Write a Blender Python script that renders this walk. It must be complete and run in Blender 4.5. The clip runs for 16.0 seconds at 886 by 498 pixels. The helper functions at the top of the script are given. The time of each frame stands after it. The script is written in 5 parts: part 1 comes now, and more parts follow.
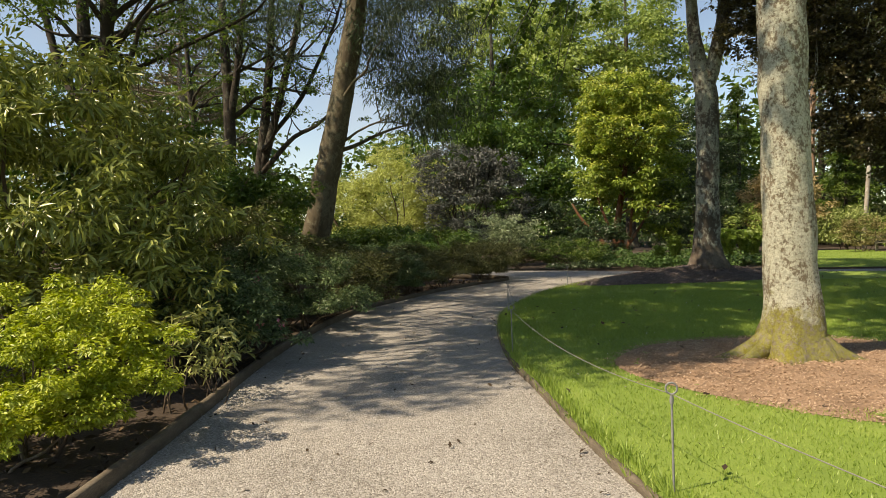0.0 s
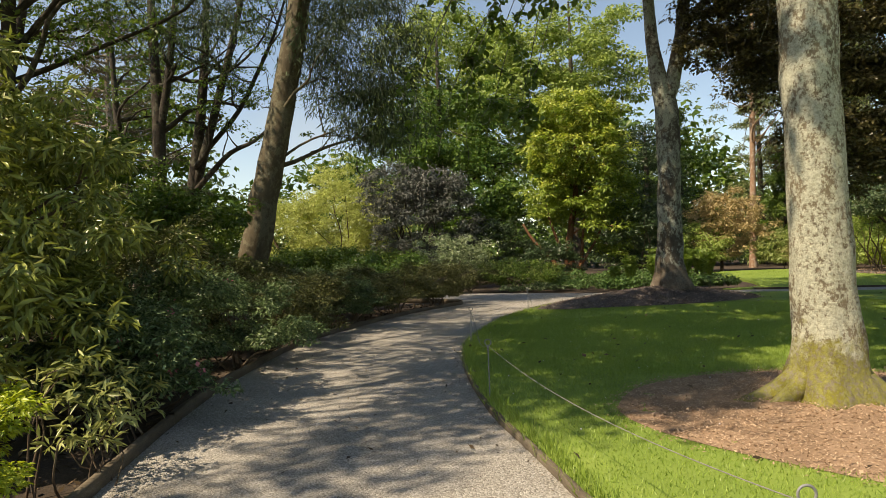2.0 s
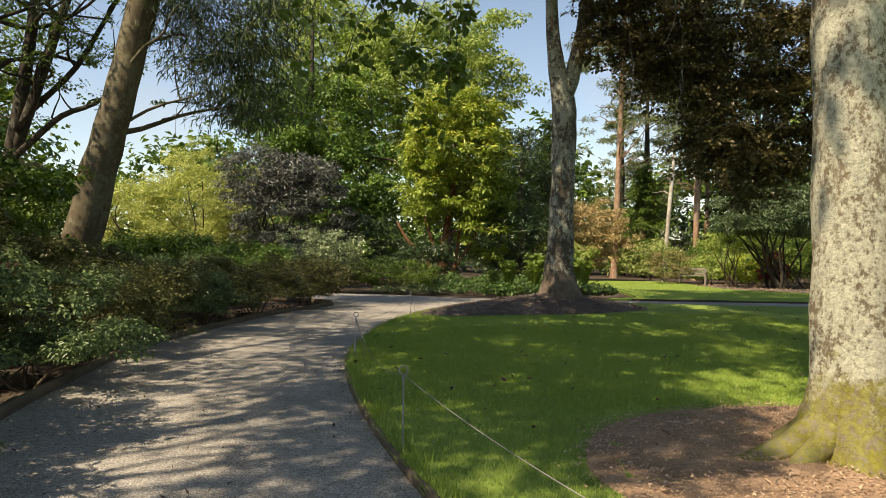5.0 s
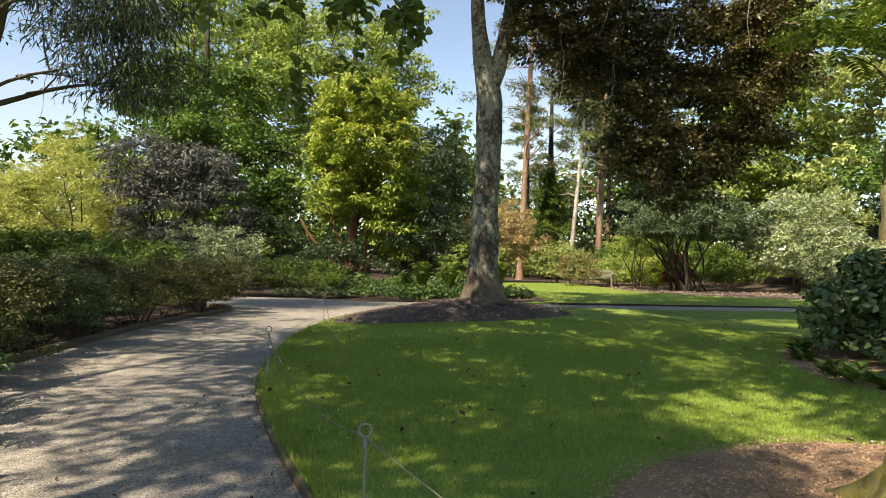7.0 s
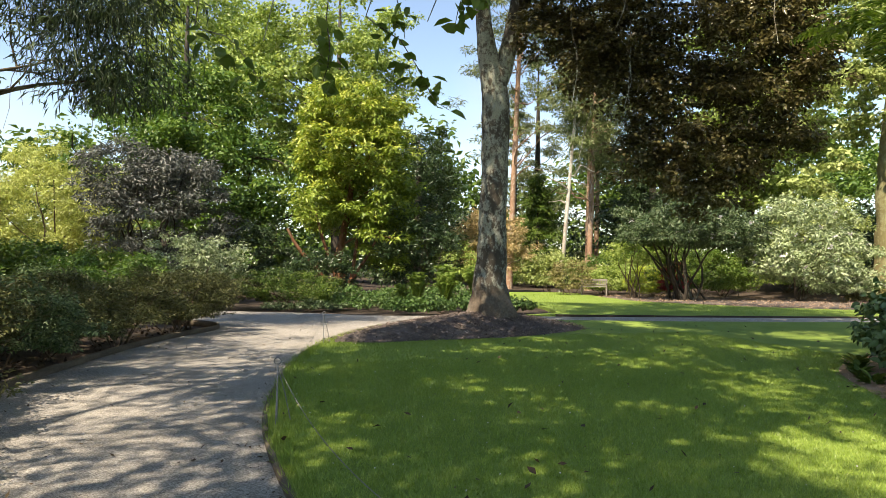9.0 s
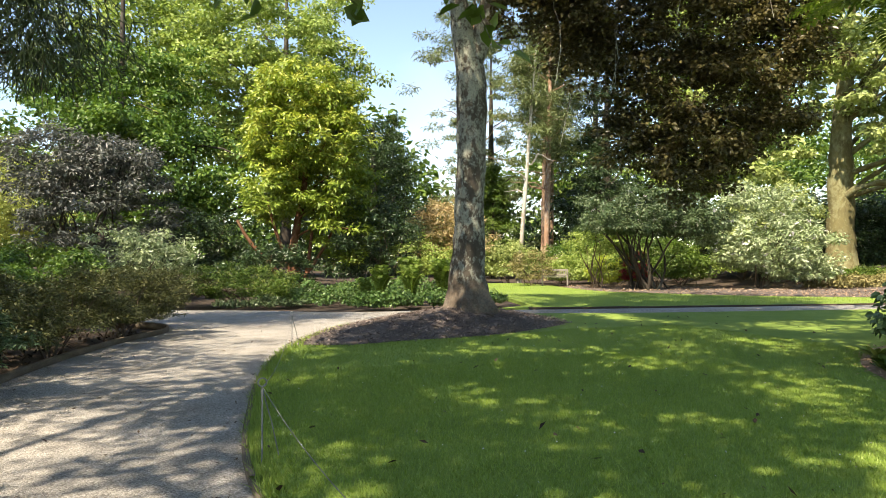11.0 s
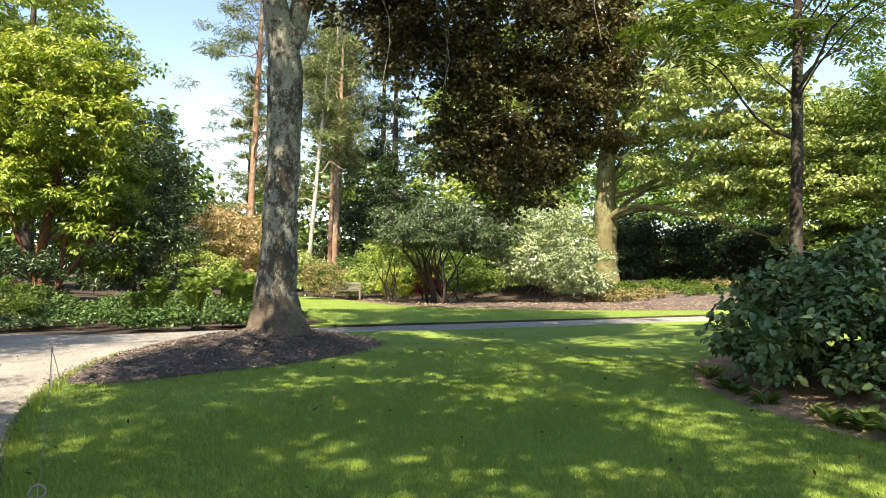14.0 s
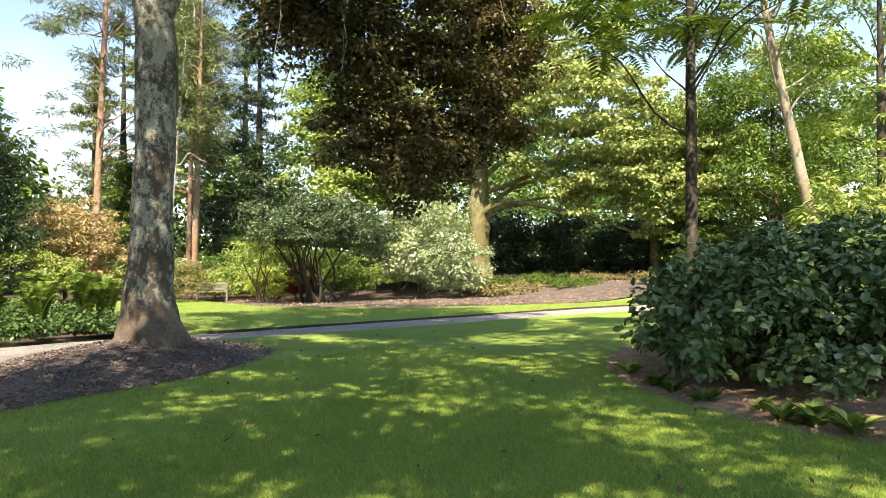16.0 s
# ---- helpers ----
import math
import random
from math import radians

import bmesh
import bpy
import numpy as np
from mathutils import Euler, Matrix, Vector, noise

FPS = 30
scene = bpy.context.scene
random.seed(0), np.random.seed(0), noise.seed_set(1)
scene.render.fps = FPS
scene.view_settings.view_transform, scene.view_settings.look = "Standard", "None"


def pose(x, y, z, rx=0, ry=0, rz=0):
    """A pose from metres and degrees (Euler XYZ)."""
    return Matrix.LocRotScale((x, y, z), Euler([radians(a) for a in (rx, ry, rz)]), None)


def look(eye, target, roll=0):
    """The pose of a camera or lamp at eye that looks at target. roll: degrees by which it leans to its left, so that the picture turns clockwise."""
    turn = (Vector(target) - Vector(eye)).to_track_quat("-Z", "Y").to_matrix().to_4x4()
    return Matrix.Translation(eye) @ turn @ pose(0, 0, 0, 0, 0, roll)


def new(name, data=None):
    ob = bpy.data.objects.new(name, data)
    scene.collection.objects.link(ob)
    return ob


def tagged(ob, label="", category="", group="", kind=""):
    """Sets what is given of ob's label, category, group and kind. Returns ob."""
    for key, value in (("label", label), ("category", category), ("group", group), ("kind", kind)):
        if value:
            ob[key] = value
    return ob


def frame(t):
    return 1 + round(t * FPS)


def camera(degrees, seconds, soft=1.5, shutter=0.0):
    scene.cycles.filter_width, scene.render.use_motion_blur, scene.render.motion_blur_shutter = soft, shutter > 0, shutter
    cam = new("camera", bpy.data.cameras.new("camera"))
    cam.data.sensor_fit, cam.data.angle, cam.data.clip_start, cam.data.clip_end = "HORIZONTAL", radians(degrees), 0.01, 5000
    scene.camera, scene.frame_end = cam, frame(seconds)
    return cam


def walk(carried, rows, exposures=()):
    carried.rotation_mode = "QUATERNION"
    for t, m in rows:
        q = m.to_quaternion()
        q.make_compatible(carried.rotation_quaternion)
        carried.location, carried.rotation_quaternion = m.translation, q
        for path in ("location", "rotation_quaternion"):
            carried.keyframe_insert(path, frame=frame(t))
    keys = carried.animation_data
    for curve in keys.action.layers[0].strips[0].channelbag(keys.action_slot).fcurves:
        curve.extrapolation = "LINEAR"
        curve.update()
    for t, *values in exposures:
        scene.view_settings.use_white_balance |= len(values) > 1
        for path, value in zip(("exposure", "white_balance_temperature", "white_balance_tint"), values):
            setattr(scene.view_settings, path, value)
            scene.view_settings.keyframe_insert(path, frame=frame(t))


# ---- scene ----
cam = camera(66.1, 16.0, soft=0.8)
PATH = [
    (0, (1.263, 1.377, 1.328), (0.947, 3.352, 1.298), -1.8),
    (0.5, (1.183, 1.673, 1.314), (0.898, 3.652, 1.297), -1.9),
    (1, (1.084, 1.981, 1.366), (0.84, 3.966, 1.363), -2.0),
    (1.5, (0.965, 2.279, 1.336), (0.77, 4.27, 1.348), -2.2),
    (2, (0.892, 2.687, 1.322), (0.742, 4.681, 1.351), -2.2),
    (2.5, (0.871, 3.095, 1.266), (0.76, 5.092, 1.299), -2.2),
    (3, (0.777, 3.405, 1.284), (0.72, 5.404, 1.321), -1.8),
    (3.5, (0.685, 3.703, 1.282), (0.686, 5.703, 1.323), -1.5),
    (4, (0.579, 3.998, 1.275), (0.652, 5.996, 1.308), -0.8),
    (4.5, (0.536, 4.294, 1.293), (0.693, 6.288, 1.323), -0.1),
    (5, (0.495, 4.599, 1.264), (0.747, 6.583, 1.288), 0.7),
    (5.2, (0.468, 4.714, 1.277), (0.76, 6.693, 1.302), 1.0),
    (7.3, (0.277, 6.192, 1.291), (0.837, 8.111, 1.321), 1.0),
    (7.5, (0.248, 6.298, 1.332), (0.817, 8.215, 1.364), 0.9),
    (8, (0.198, 6.583, 1.347), (0.78, 8.496, 1.388), 0.8),
    (8.5, (0.133, 6.917, 1.351), (0.724, 8.827, 1.397), 0.6),
    (8.7, (0.117, 7.022, 1.349), (0.708, 8.932, 1.402), 0.7),
    (10.8, (-0.044, 8.309, 1.345), (0.68, 10.173, 1.376), -0.0),
    (11, (-0.073, 8.417, 1.364), (0.672, 10.273, 1.393), 0.0),
    (11.5, (-0.108, 8.691, 1.36), (0.693, 10.524, 1.387), -0.1),
    (12, (-0.117, 8.986, 1.365), (0.759, 10.783, 1.396), -0.0),
    (12.5, (-0.109, 9.247, 1.389), (0.861, 10.996, 1.429), 0.2),
    (13, (-0.109, 9.518, 1.391), (0.972, 11.2, 1.442), 0.5),
    (13.5, (-0.087, 9.77, 1.43), (1.107, 11.374, 1.492), 0.6),
    (14, (-0.047, 10.035, 1.415), (1.254, 11.552, 1.481), 0.7),
    (14.5, (-0.001, 10.312, 1.43), (1.394, 11.743, 1.498), 0.5),
    (15, (0.043, 10.566, 1.426), (1.512, 11.922, 1.492), 0.2),
    (15.5, (0.054, 10.848, 1.414), (1.588, 12.131, 1.475), -0.1),
    (16, (0.07, 11.112, 1.433), (1.65, 12.336, 1.49), -0.3),
]
walk(cam, [(t, look(e, g, r)) for t, e, g, r in PATH],
     [(0.0, 0.42, 8100, 11), (3.0, 0.52, 8350, 10), (5.0, 0.63, 8300, 11), (8.5, 1.02, 7600, 11), (11.0, 1.3, 7500, 10), (14.0, 1.4, 7500, 10), (16.0, 1.46, 7600, 11)])

# ---------- light ----------
SUN_AZ, SUN_EL = 236.0, 52.0      # degrees clockwise from +y, and above the horizon
world = bpy.data.worlds.new("world")
scene.world = world
world.use_nodes = True
_nt = world.node_tree
_sky = _nt.nodes.new("ShaderNodeTexSky")
_sky.sky_type = "NISHITA"
_sky.sun_disc = False
_sky.sun_elevation = radians(SUN_EL)
_sky.sun_rotation = radians(SUN_AZ)
_sky.air_density, _sky.dust_density, _sky.ozone_density = 0.9, 0.2, 1.2
_bg = _nt.nodes["Background"]
_bg.inputs["Strength"].default_value = 0.14
# thin clouds in the sky
_tc = _nt.nodes.new("ShaderNodeTexCoord")
_cn = _nt.nodes.new("ShaderNodeTexNoise")
_cn.inputs["Scale"].default_value, _cn.inputs["Detail"].default_value = 3.2, 8.0
_cr = _nt.nodes.new("ShaderNodeValToRGB")
_cr.color_ramp.elements[0].position, _cr.color_ramp.elements[1].position = 0.55, 0.85
_cr.color_ramp.elements[1].color = (0.6, 0.6, 0.6, 1)
_cm = _nt.nodes.new("ShaderNodeMixRGB")
_cm.inputs["Color2"].default_value = (3.3, 3.5, 3.9, 1)
_nt.links.new(_tc.outputs["Generated"], _cn.inputs["Vector"])
_nt.links.new(_cn.outputs["Fac"], _cr.inputs["Fac"])
_nt.links.new(_cr.outputs["Color"], _cm.inputs["Fac"])
_nt.links.new(_sky.outputs["Color"], _cm.inputs["Color1"])
_nt.links.new(_cm.outputs["Color"], _bg.inputs["Color"])
_sl = bpy.data.lights.new("sun", "SUN")
_sl.energy, _sl.angle, _sl.color = 5.0, radians(0.53), (1.0, 0.93, 0.82)
_a, _e = radians(SUN_AZ), radians(SUN_EL)
TO_SUN = Vector((math.sin(_a) * math.cos(_e), math.cos(_a) * math.cos(_e), math.sin(_e)))
new("sun", _sl).matrix_world = look(TO_SUN * 80, (0, 0, 0))


# ---------- materials ----------
def base_mat(name, rough=0.8, spec=0.3):
    m = bpy.data.materials.new(name)
    m.use_nodes = True
    b = m.node_tree.nodes["Principled BSDF"]
    b.inputs["Roughness"].default_value = rough
    b.inputs["Specular IOR Level"].default_value = spec
    return m, m.node_tree.nodes, m.node_tree.links, b


def ramp(nodes, stops):
    r = nodes.new("ShaderNodeValToRGB")
    el = r.color_ramp.elements
    while len(el) < len(stops):
        el.new(0.5)
    for e, (p, c) in zip(el, stops):
        e.position, e.color = p, (*c, 1)
    return r


def noise_node(nodes, links, scale, detail=5.0, rough=0.6, stretch=None):
    tc = nodes.new("ShaderNodeTexCoord")
    n = nodes.new("ShaderNodeTexNoise")
    n.inputs["Scale"].default_value, n.inputs["Detail"].default_value, n.inputs["Roughness"].default_value = scale, detail, rough
    if stretch:
        mp = nodes.new("ShaderNodeMapping")
        mp.inputs["Scale"].default_value = stretch
        links.new(tc.outputs["Object"], mp.inputs["Vector"])
        links.new(mp.outputs["Vector"], n.inputs["Vector"])
    else:
        links.new(tc.outputs["Object"], n.inputs["Vector"])
    return n


def leaf_mat(name, dark, mid, light, rough=0.45, trans=0.35, spec=0.35, patch=0.5):
    """Leaves: colour by leaf and by patch of the crown, with light passing through."""
    m, nodes, links, b = base_mat(name, rough * 0.82, spec)
    geo = nodes.new("ShaderNodeNewGeometry")
    n = noise_node(nodes, links, patch, 3.0)
    mx = nodes.new("ShaderNodeMath")
    mx.operation = "MULTIPLY_ADD"
    mx.inputs[1].default_value = 0.55
    links.new(geo.outputs["Random Per Island"], mx.inputs[0])
    half = nodes.new("ShaderNodeMath")
    half.operation = "MULTIPLY"
    half.inputs[1].default_value = 0.5
    links.new(n.outputs["Fac"], half.inputs[0])
    links.new(half.outputs[0], mx.inputs[2])
    r = ramp(nodes, [(0.12, dark), (0.5, mid), (0.88, light)])
    links.new(mx.outputs[0], r.inputs["Fac"])
    links.new(r.outputs["Color"], b.inputs["Base Color"])
    t = nodes.new("ShaderNodeBsdfTranslucent")
    hs = nodes.new("ShaderNodeHueSaturation")
    hs.inputs["Saturation"].default_value, hs.inputs["Value"].default_value = 1.1, 1.5
    links.new(r.outputs["Color"], hs.inputs["Color"])
    links.new(hs.outputs["Color"], t.inputs["Color"])
    mix = nodes.new("ShaderNodeMixShader")
    mix.inputs["Fac"].default_value = trans * 0.65
    links.new(b.outputs[0], mix.inputs[1])
    links.new(t.outputs[0], mix.inputs[2])
    links.new(mix.outputs[0], nodes["Material Output"].inputs["Surface"])
    return m


def mottled(name, stops, scale, rough=0.9, fine=60.0, bump=0.4, dist=0.01, stretch=None, spec=0.25):
    """A surface with blotches at one scale and grain at a finer one."""
    m, nodes, links, b = base_mat(name, rough, spec)
    n1 = noise_node(nodes, links, scale, 6.0, 0.65, stretch)
    n2 = noise_node(nodes, links, fine, 4.0, 0.7, stretch)
    mx = nodes.new("ShaderNodeMath")
    mx.operation = "MULTIPLY_ADD"
    mx.inputs[1].default_value = 0.55
    h = nodes.new("ShaderNodeMath")
    h.operation = "MULTIPLY"
    h.inputs[1].default_value = 0.45
    links.new(n2.outputs["Fac"], h.inputs[0])
    links.new(n1.outputs["Fac"], mx.inputs[0])
    links.new(h.outputs[0], mx.inputs[2])
    r = ramp(nodes, stops)
    links.new(mx.outputs[0], r.inputs["Fac"])
    links.new(r.outputs["Color"], b.inputs["Base Color"])
    bp = nodes.new("ShaderNodeBump")
    bp.inputs["Strength"].default_value, bp.inputs["Distance"].default_value = bump, dist
    links.new(mx.outputs[0], bp.inputs["Height"])
    links.new(bp.outputs["Normal"], b.inputs["Normal"])
    return m


def bark_mat(name, dark, mid, lichen, lichen_amount=0.5, moss=None, moss_top=0.5, scale=5.0):
    """Bark with lichen blotches and, where wanted, a mossy foot."""
    m, nodes, links, b = base_mat(name, 0.9, 0.2)
    n1 = noise_node(nodes, links, 3.0, 6.0, 0.7, (1, 1, 0.35))
    r1 = ramp(nodes, [(0.3, dark), (0.7, mid)])
    links.new(n1.outputs["Fac"], r1.inputs["Fac"])
    n2 = noise_node(nodes, links, scale, 10.0, 0.74, (1, 1, 0.75))
    r2 = ramp(nodes, [(0.59 - 0.25 * lichen_amount, (0, 0, 0)), (0.68 - 0.25 * lichen_amount, (0.95, 0.95, 0.95))])
    n6 = noise_node(nodes, links, scale * 0.16, 5.0, 0.65, (1, 1, 0.6))
    bl = nodes.new("ShaderNodeMath")
    bl.operation = "MULTIPLY_ADD"
    bl.inputs[1].default_value = 0.75
    links.new(n6.outputs["Fac"], bl.inputs[0])
    mn = nodes.new("ShaderNodeMath")
    mn.operation = "ADD"
    mn.inputs[1].default_value = -0.375
    links.new(n2.outputs["Fac"], mn.inputs[0])
    links.new(mn.outputs[0], bl.inputs[2])
    links.new(bl.outputs[0], r2.inputs["Fac"])
    mx = nodes.new("ShaderNodeMixRGB")
    links.new(r2.outputs["Color"], mx.inputs["Fac"])
    links.new(r1.outputs["Color"], mx.inputs["Color1"])
    n4 = noise_node(nodes, links, 38.0, 8.0, 0.75)
    r4 = ramp(nodes, [(0.36, tuple(c * 0.5 for c in lichen)), (0.5, tuple(c * 0.85 for c in lichen)), (0.66, tuple(min(c * 1.15, 0.8) for c in lichen))])
    links.new(n4.outputs["Fac"], r4.inputs["Fac"])
    links.new(r4.outputs["Color"], mx.inputs["Color2"])
    last = mx.outputs["Color"]
    if moss:
        tc = nodes.new("ShaderNodeTexCoord")
        sp = nodes.new("ShaderNodeSeparateXYZ")
        links.new(tc.outputs["Object"], sp.inputs[0])
        n3 = noise_node(nodes, links, 4.0, 6.0, 0.7)
        ad = nodes.new("ShaderNodeMath")
        ad.operation = "MULTIPLY_ADD"
        ad.inputs[1].default_value = -1.3
        links.new(n3.outputs["Fac"], ad.inputs[0])
        links.new(sp.outputs["Z"], ad.inputs[2])
        r3 = ramp(nodes, [(0.0, (0.85, 0.85, 0.85)), (0.2, (0, 0, 0))])
        sh = nodes.new("ShaderNodeMath")
        sh.operation = "ADD"
        sh.inputs[1].default_value = 0.65 - moss_top
        links.new(ad.outputs[0], sh.inputs[0])
        links.new(sh.outputs[0], r3.inputs["Fac"])
        m2 = nodes.new("ShaderNodeMixRGB")
        links.new(r3.outputs["Color"], m2.inputs["Fac"])
        links.new(last, m2.inputs["Color1"])
        n5 = noise_node(nodes, links, 24.0, 6.0, 0.7)
        r5 = ramp(nodes, [(0.38, tuple(c * 0.75 for c in mid)), (0.52, moss), (0.72, tuple(c * 1.4 for c in moss))])
        links.new(n5.outputs["Fac"], r5.inputs["Fac"])
        links.new(r5.outputs["Color"], m2.inputs["Color2"])
        last = m2.outputs["Color"]
    links.new(last, b.inputs["Base Color"])
    bp = nodes.new("ShaderNodeBump")
    bp.inputs["Strength"].default_value, bp.inputs["Distance"].default_value = 0.9, 0.025
    links.new(bl.outputs[0], bp.inputs["Height"])
    links.new(bp.outputs["Normal"], b.inputs["Normal"])
    return m


def gravel_mat(name):
    """Crushed stone: grains of many greys over broad damp and dusty patches."""
    m, nodes, links, b = base_mat(name, 0.95, 0.2)
    tc = nodes.new("ShaderNodeTexCoord")
    cell = nodes.new("ShaderNodeTexVoronoi")
    cell.inputs["Scale"].default_value = 95.0
    links.new(tc.outputs["Object"], cell.inputs["Vector"])
    grain = ramp(nodes, [(0.0, (0.19, 0.174, 0.152)), (0.35, (0.295, 0.274, 0.244)), (0.75, (0.42, 0.395, 0.355)), (1.0, (0.55, 0.525, 0.48))])
    bw = nodes.new("ShaderNodeSeparateColor")
    links.new(cell.outputs["Color"], bw.inputs[0])
    links.new(bw.outputs[0], grain.inputs["Fac"])
    n = noise_node(nodes, links, 1.1, 7.0, 0.65)
    patch = ramp(nodes, [(0.3, (0.66, 0.65, 0.63)), (0.5, (0.88, 0.87, 0.86)), (0.7, (1.0, 1.0, 1.0))])
    links.new(n.outputs["Fac"], patch.inputs["Fac"])
    mx = nodes.new("ShaderNodeMixRGB")
    mx.blend_type = "MULTIPLY"
    mx.inputs["Fac"].default_value = 1.0
    links.new(grain.outputs["Color"], mx.inputs["Color1"])
    links.new(patch.outputs["Color"], mx.inputs["Color2"])
    links.new(mx.outputs["Color"], b.inputs["Base Color"])
    bp = nodes.new("ShaderNodeBump")
    bp.invert = True
    bp.inputs["Strength"].default_value, bp.inputs["Distance"].default_value = 0.8, 0.008
    links.new(cell.outputs["Distance"], bp.inputs["Height"])
    links.new(bp.outputs["Normal"], b.inputs["Normal"])
    return m


M_GRAVEL = gravel_mat("gravel")
M_STONE = mottled("gravel_stone", [(0.3, (0.13, 0.12, 0.105)), (0.7, (0.52, 0.49, 0.45))], 14.0, 0.85, 90.0, 0.2, 0.003)
M_SOIL = mottled("soil", [(0.3, (0.03, 0.022, 0.016)), (0.55, (0.075, 0.055, 0.04)), (0.75, (0.16, 0.12, 0.085))], 1.2, 0.95, 35.0, 0.8, 0.03)
M_MOUND = mottled("dark_bark_mulch", [(0.3, (0.06, 0.047, 0.04)), (0.55, (0.13, 0.105, 0.092)), (0.75, (0.23, 0.19, 0.17))], 2.0, 0.95, 40.0, 0.8, 0.025)
M_MULCH = mottled("bark_mulch", [(0.3, (0.156, 0.101, 0.065)), (0.55, (0.325, 0.215, 0.14)), (0.75, (0.481, 0.345, 0.24))], 2.5, 0.95, 45.0, 0.8, 0.02)
M_LAWN = mottled("lawn_turf", [(0.28, (0.105, 0.16, 0.0298)), (0.5, (0.175, 0.253, 0.0462)), (0.72, (0.285, 0.346, 0.0816))], 0.8, 0.9, 70.0, 0.7, 0.02)
M_EDGING = mottled("edging_timber", [(0.3, (0.06, 0.047, 0.035)), (0.5, (0.13, 0.105, 0.075)), (0.7, (0.24, 0.20, 0.15))], 2.0, 0.85, 40.0, 0.5, 0.005, (1, 1, 4))
M_STEEL = mottled("galvanised_steel", [(0.3, (0.13, 0.13, 0.13)), (0.7, (0.30, 0.30, 0.29))], 12.0, 0.45, 80.0, 0.1, 0.001, None, 0.5)
M_ROPE = mottled("grey_rope", [(0.3, (0.12, 0.115, 0.105)), (0.7, (0.30, 0.29, 0.27))], 30.0, 0.9, 300.0, 0.6, 0.002)
M_BENCH = mottled("weathered_teak", [(0.3, (0.16, 0.145, 0.12)), (0.7, (0.33, 0.30, 0.25))], 2.0, 0.8, 30.0, 0.4, 0.004, (0.3, 3, 3))
M_GRASS = leaf_mat("grass_blade", (0.152, 0.224, 0.0344), (0.228, 0.323, 0.0579), (0.352, 0.427, 0.107), 0.5, 0.3, 0.3, 0.7)
M_DEBRIS = leaf_mat("fallen_leaf", (0.02, 0.014, 0.01), (0.06, 0.04, 0.025), (0.16, 0.11, 0.06), 0.8, 0.05, 0.2, 2.0)
# Grey-brown mound chips, darker than the bed's; part of it is painted-in shade.
M_CHIP_DARK = leaf_mat("shaded_dark_bark_chip", (0.045, 0.036, 0.0315), (0.135, 0.105, 0.09), (0.39, 0.315, 0.27), 0.9, 0.0, 0.2, 2.0)
M_CHIP = leaf_mat("bark_chip", (0.195, 0.124, 0.0754), (0.377, 0.254, 0.163), (0.559, 0.41, 0.286), 0.9, 0.0, 0.2, 2.0)

B_BEECH = bark_mat("beech_bark_lichen", (0.115, 0.09, 0.06), (0.25, 0.205, 0.14), (0.55, 0.54, 0.42), 0.7, (0.2, 0.185, 0.025), 0.4, 30.0)
B_BEECH2 = bark_mat("beech_bark_grey", (0.055, 0.046, 0.036), (0.115, 0.097, 0.075), (0.34, 0.35, 0.285), 0.52, (0.125, 0.095, 0.07), 0.5, 11.0)
B_DARK = bark_mat("dark_bark", (0.03, 0.025, 0.02), (0.075, 0.06, 0.045), (0.12, 0.115, 0.085), 0.3)
B_LEAN = bark_mat("brown_bark", (0.075, 0.06, 0.04), (0.14, 0.115, 0.075), (0.20, 0.18, 0.12), 0.45)
B_OAK = bark_mat("mossy_oak_bark", (0.10, 0.085, 0.04), (0.19, 0.165, 0.075), (0.26, 0.25, 0.13), 0.45)
B_PINE = bark_mat("pine_bark", (0.20, 0.115, 0.07), (0.38, 0.24, 0.155), (0.46, 0.36, 0.27), 0.35)
B_BIRCH = bark_mat("pale_bark", (0.25, 0.21, 0.17), (0.45, 0.40, 0.33), (0.58, 0.55, 0.48), 0.5)
B_TAN = bark_mat("tan_bark", (0.20, 0.15, 0.11), (0.36, 0.29, 0.22), (0.44, 0.39, 0.31), 0.4)
B_RUSSET = bark_mat("russet_bark", (0.12, 0.055, 0.03), (0.24, 0.11, 0.06), (0.30, 0.18, 0.11), 0.3)
B_SHRUB = bark_mat("shrub_stem_bark", (0.07, 0.05, 0.035), (0.16, 0.115, 0.08), (0.22, 0.18, 0.13), 0.3)

L_BEECH = leaf_mat("beech_leaf", (0.05, 0.085, 0.017), (0.10, 0.155, 0.03), (0.17, 0.23, 0.055), 0.45, 0.72)
L_LIME = leaf_mat("lime_new_growth", (0.29, 0.335, 0.06), (0.43, 0.465, 0.09), (0.57, 0.575, 0.15), 0.4, 0.35)
L_COPPER = leaf_mat("copper_beech_leaf", (0.036, 0.032, 0.014), (0.085, 0.072, 0.028), (0.165, 0.15, 0.062), 0.36, 0.45)
L_YELLOW = leaf_mat("yellow_green_leaf", (0.085, 0.14, 0.02), (0.21, 0.29, 0.045), (0.40, 0.46, 0.10), 0.4, 0.35)
L_GREEN = leaf_mat("green_leaf", (0.035, 0.075, 0.012), (0.085, 0.145, 0.022), (0.17, 0.23, 0.045), 0.45, 0.35)
L_FRESH = leaf_mat("fresh_green_leaf", (0.10, 0.16, 0.03), (0.23, 0.305, 0.07), (0.41, 0.47, 0.15), 0.45, 0.4)
L_MAPLE = leaf_mat("pale_green_leaf", (0.14, 0.185, 0.05), (0.29, 0.345, 0.11), (0.48, 0.52, 0.23), 0.5, 0.4)
L_DARK = leaf_mat("dark_green_leaf", (0.012, 0.028, 0.01), (0.032, 0.062, 0.02), (0.075, 0.11, 0.04), 0.4, 0.2, 0.4)
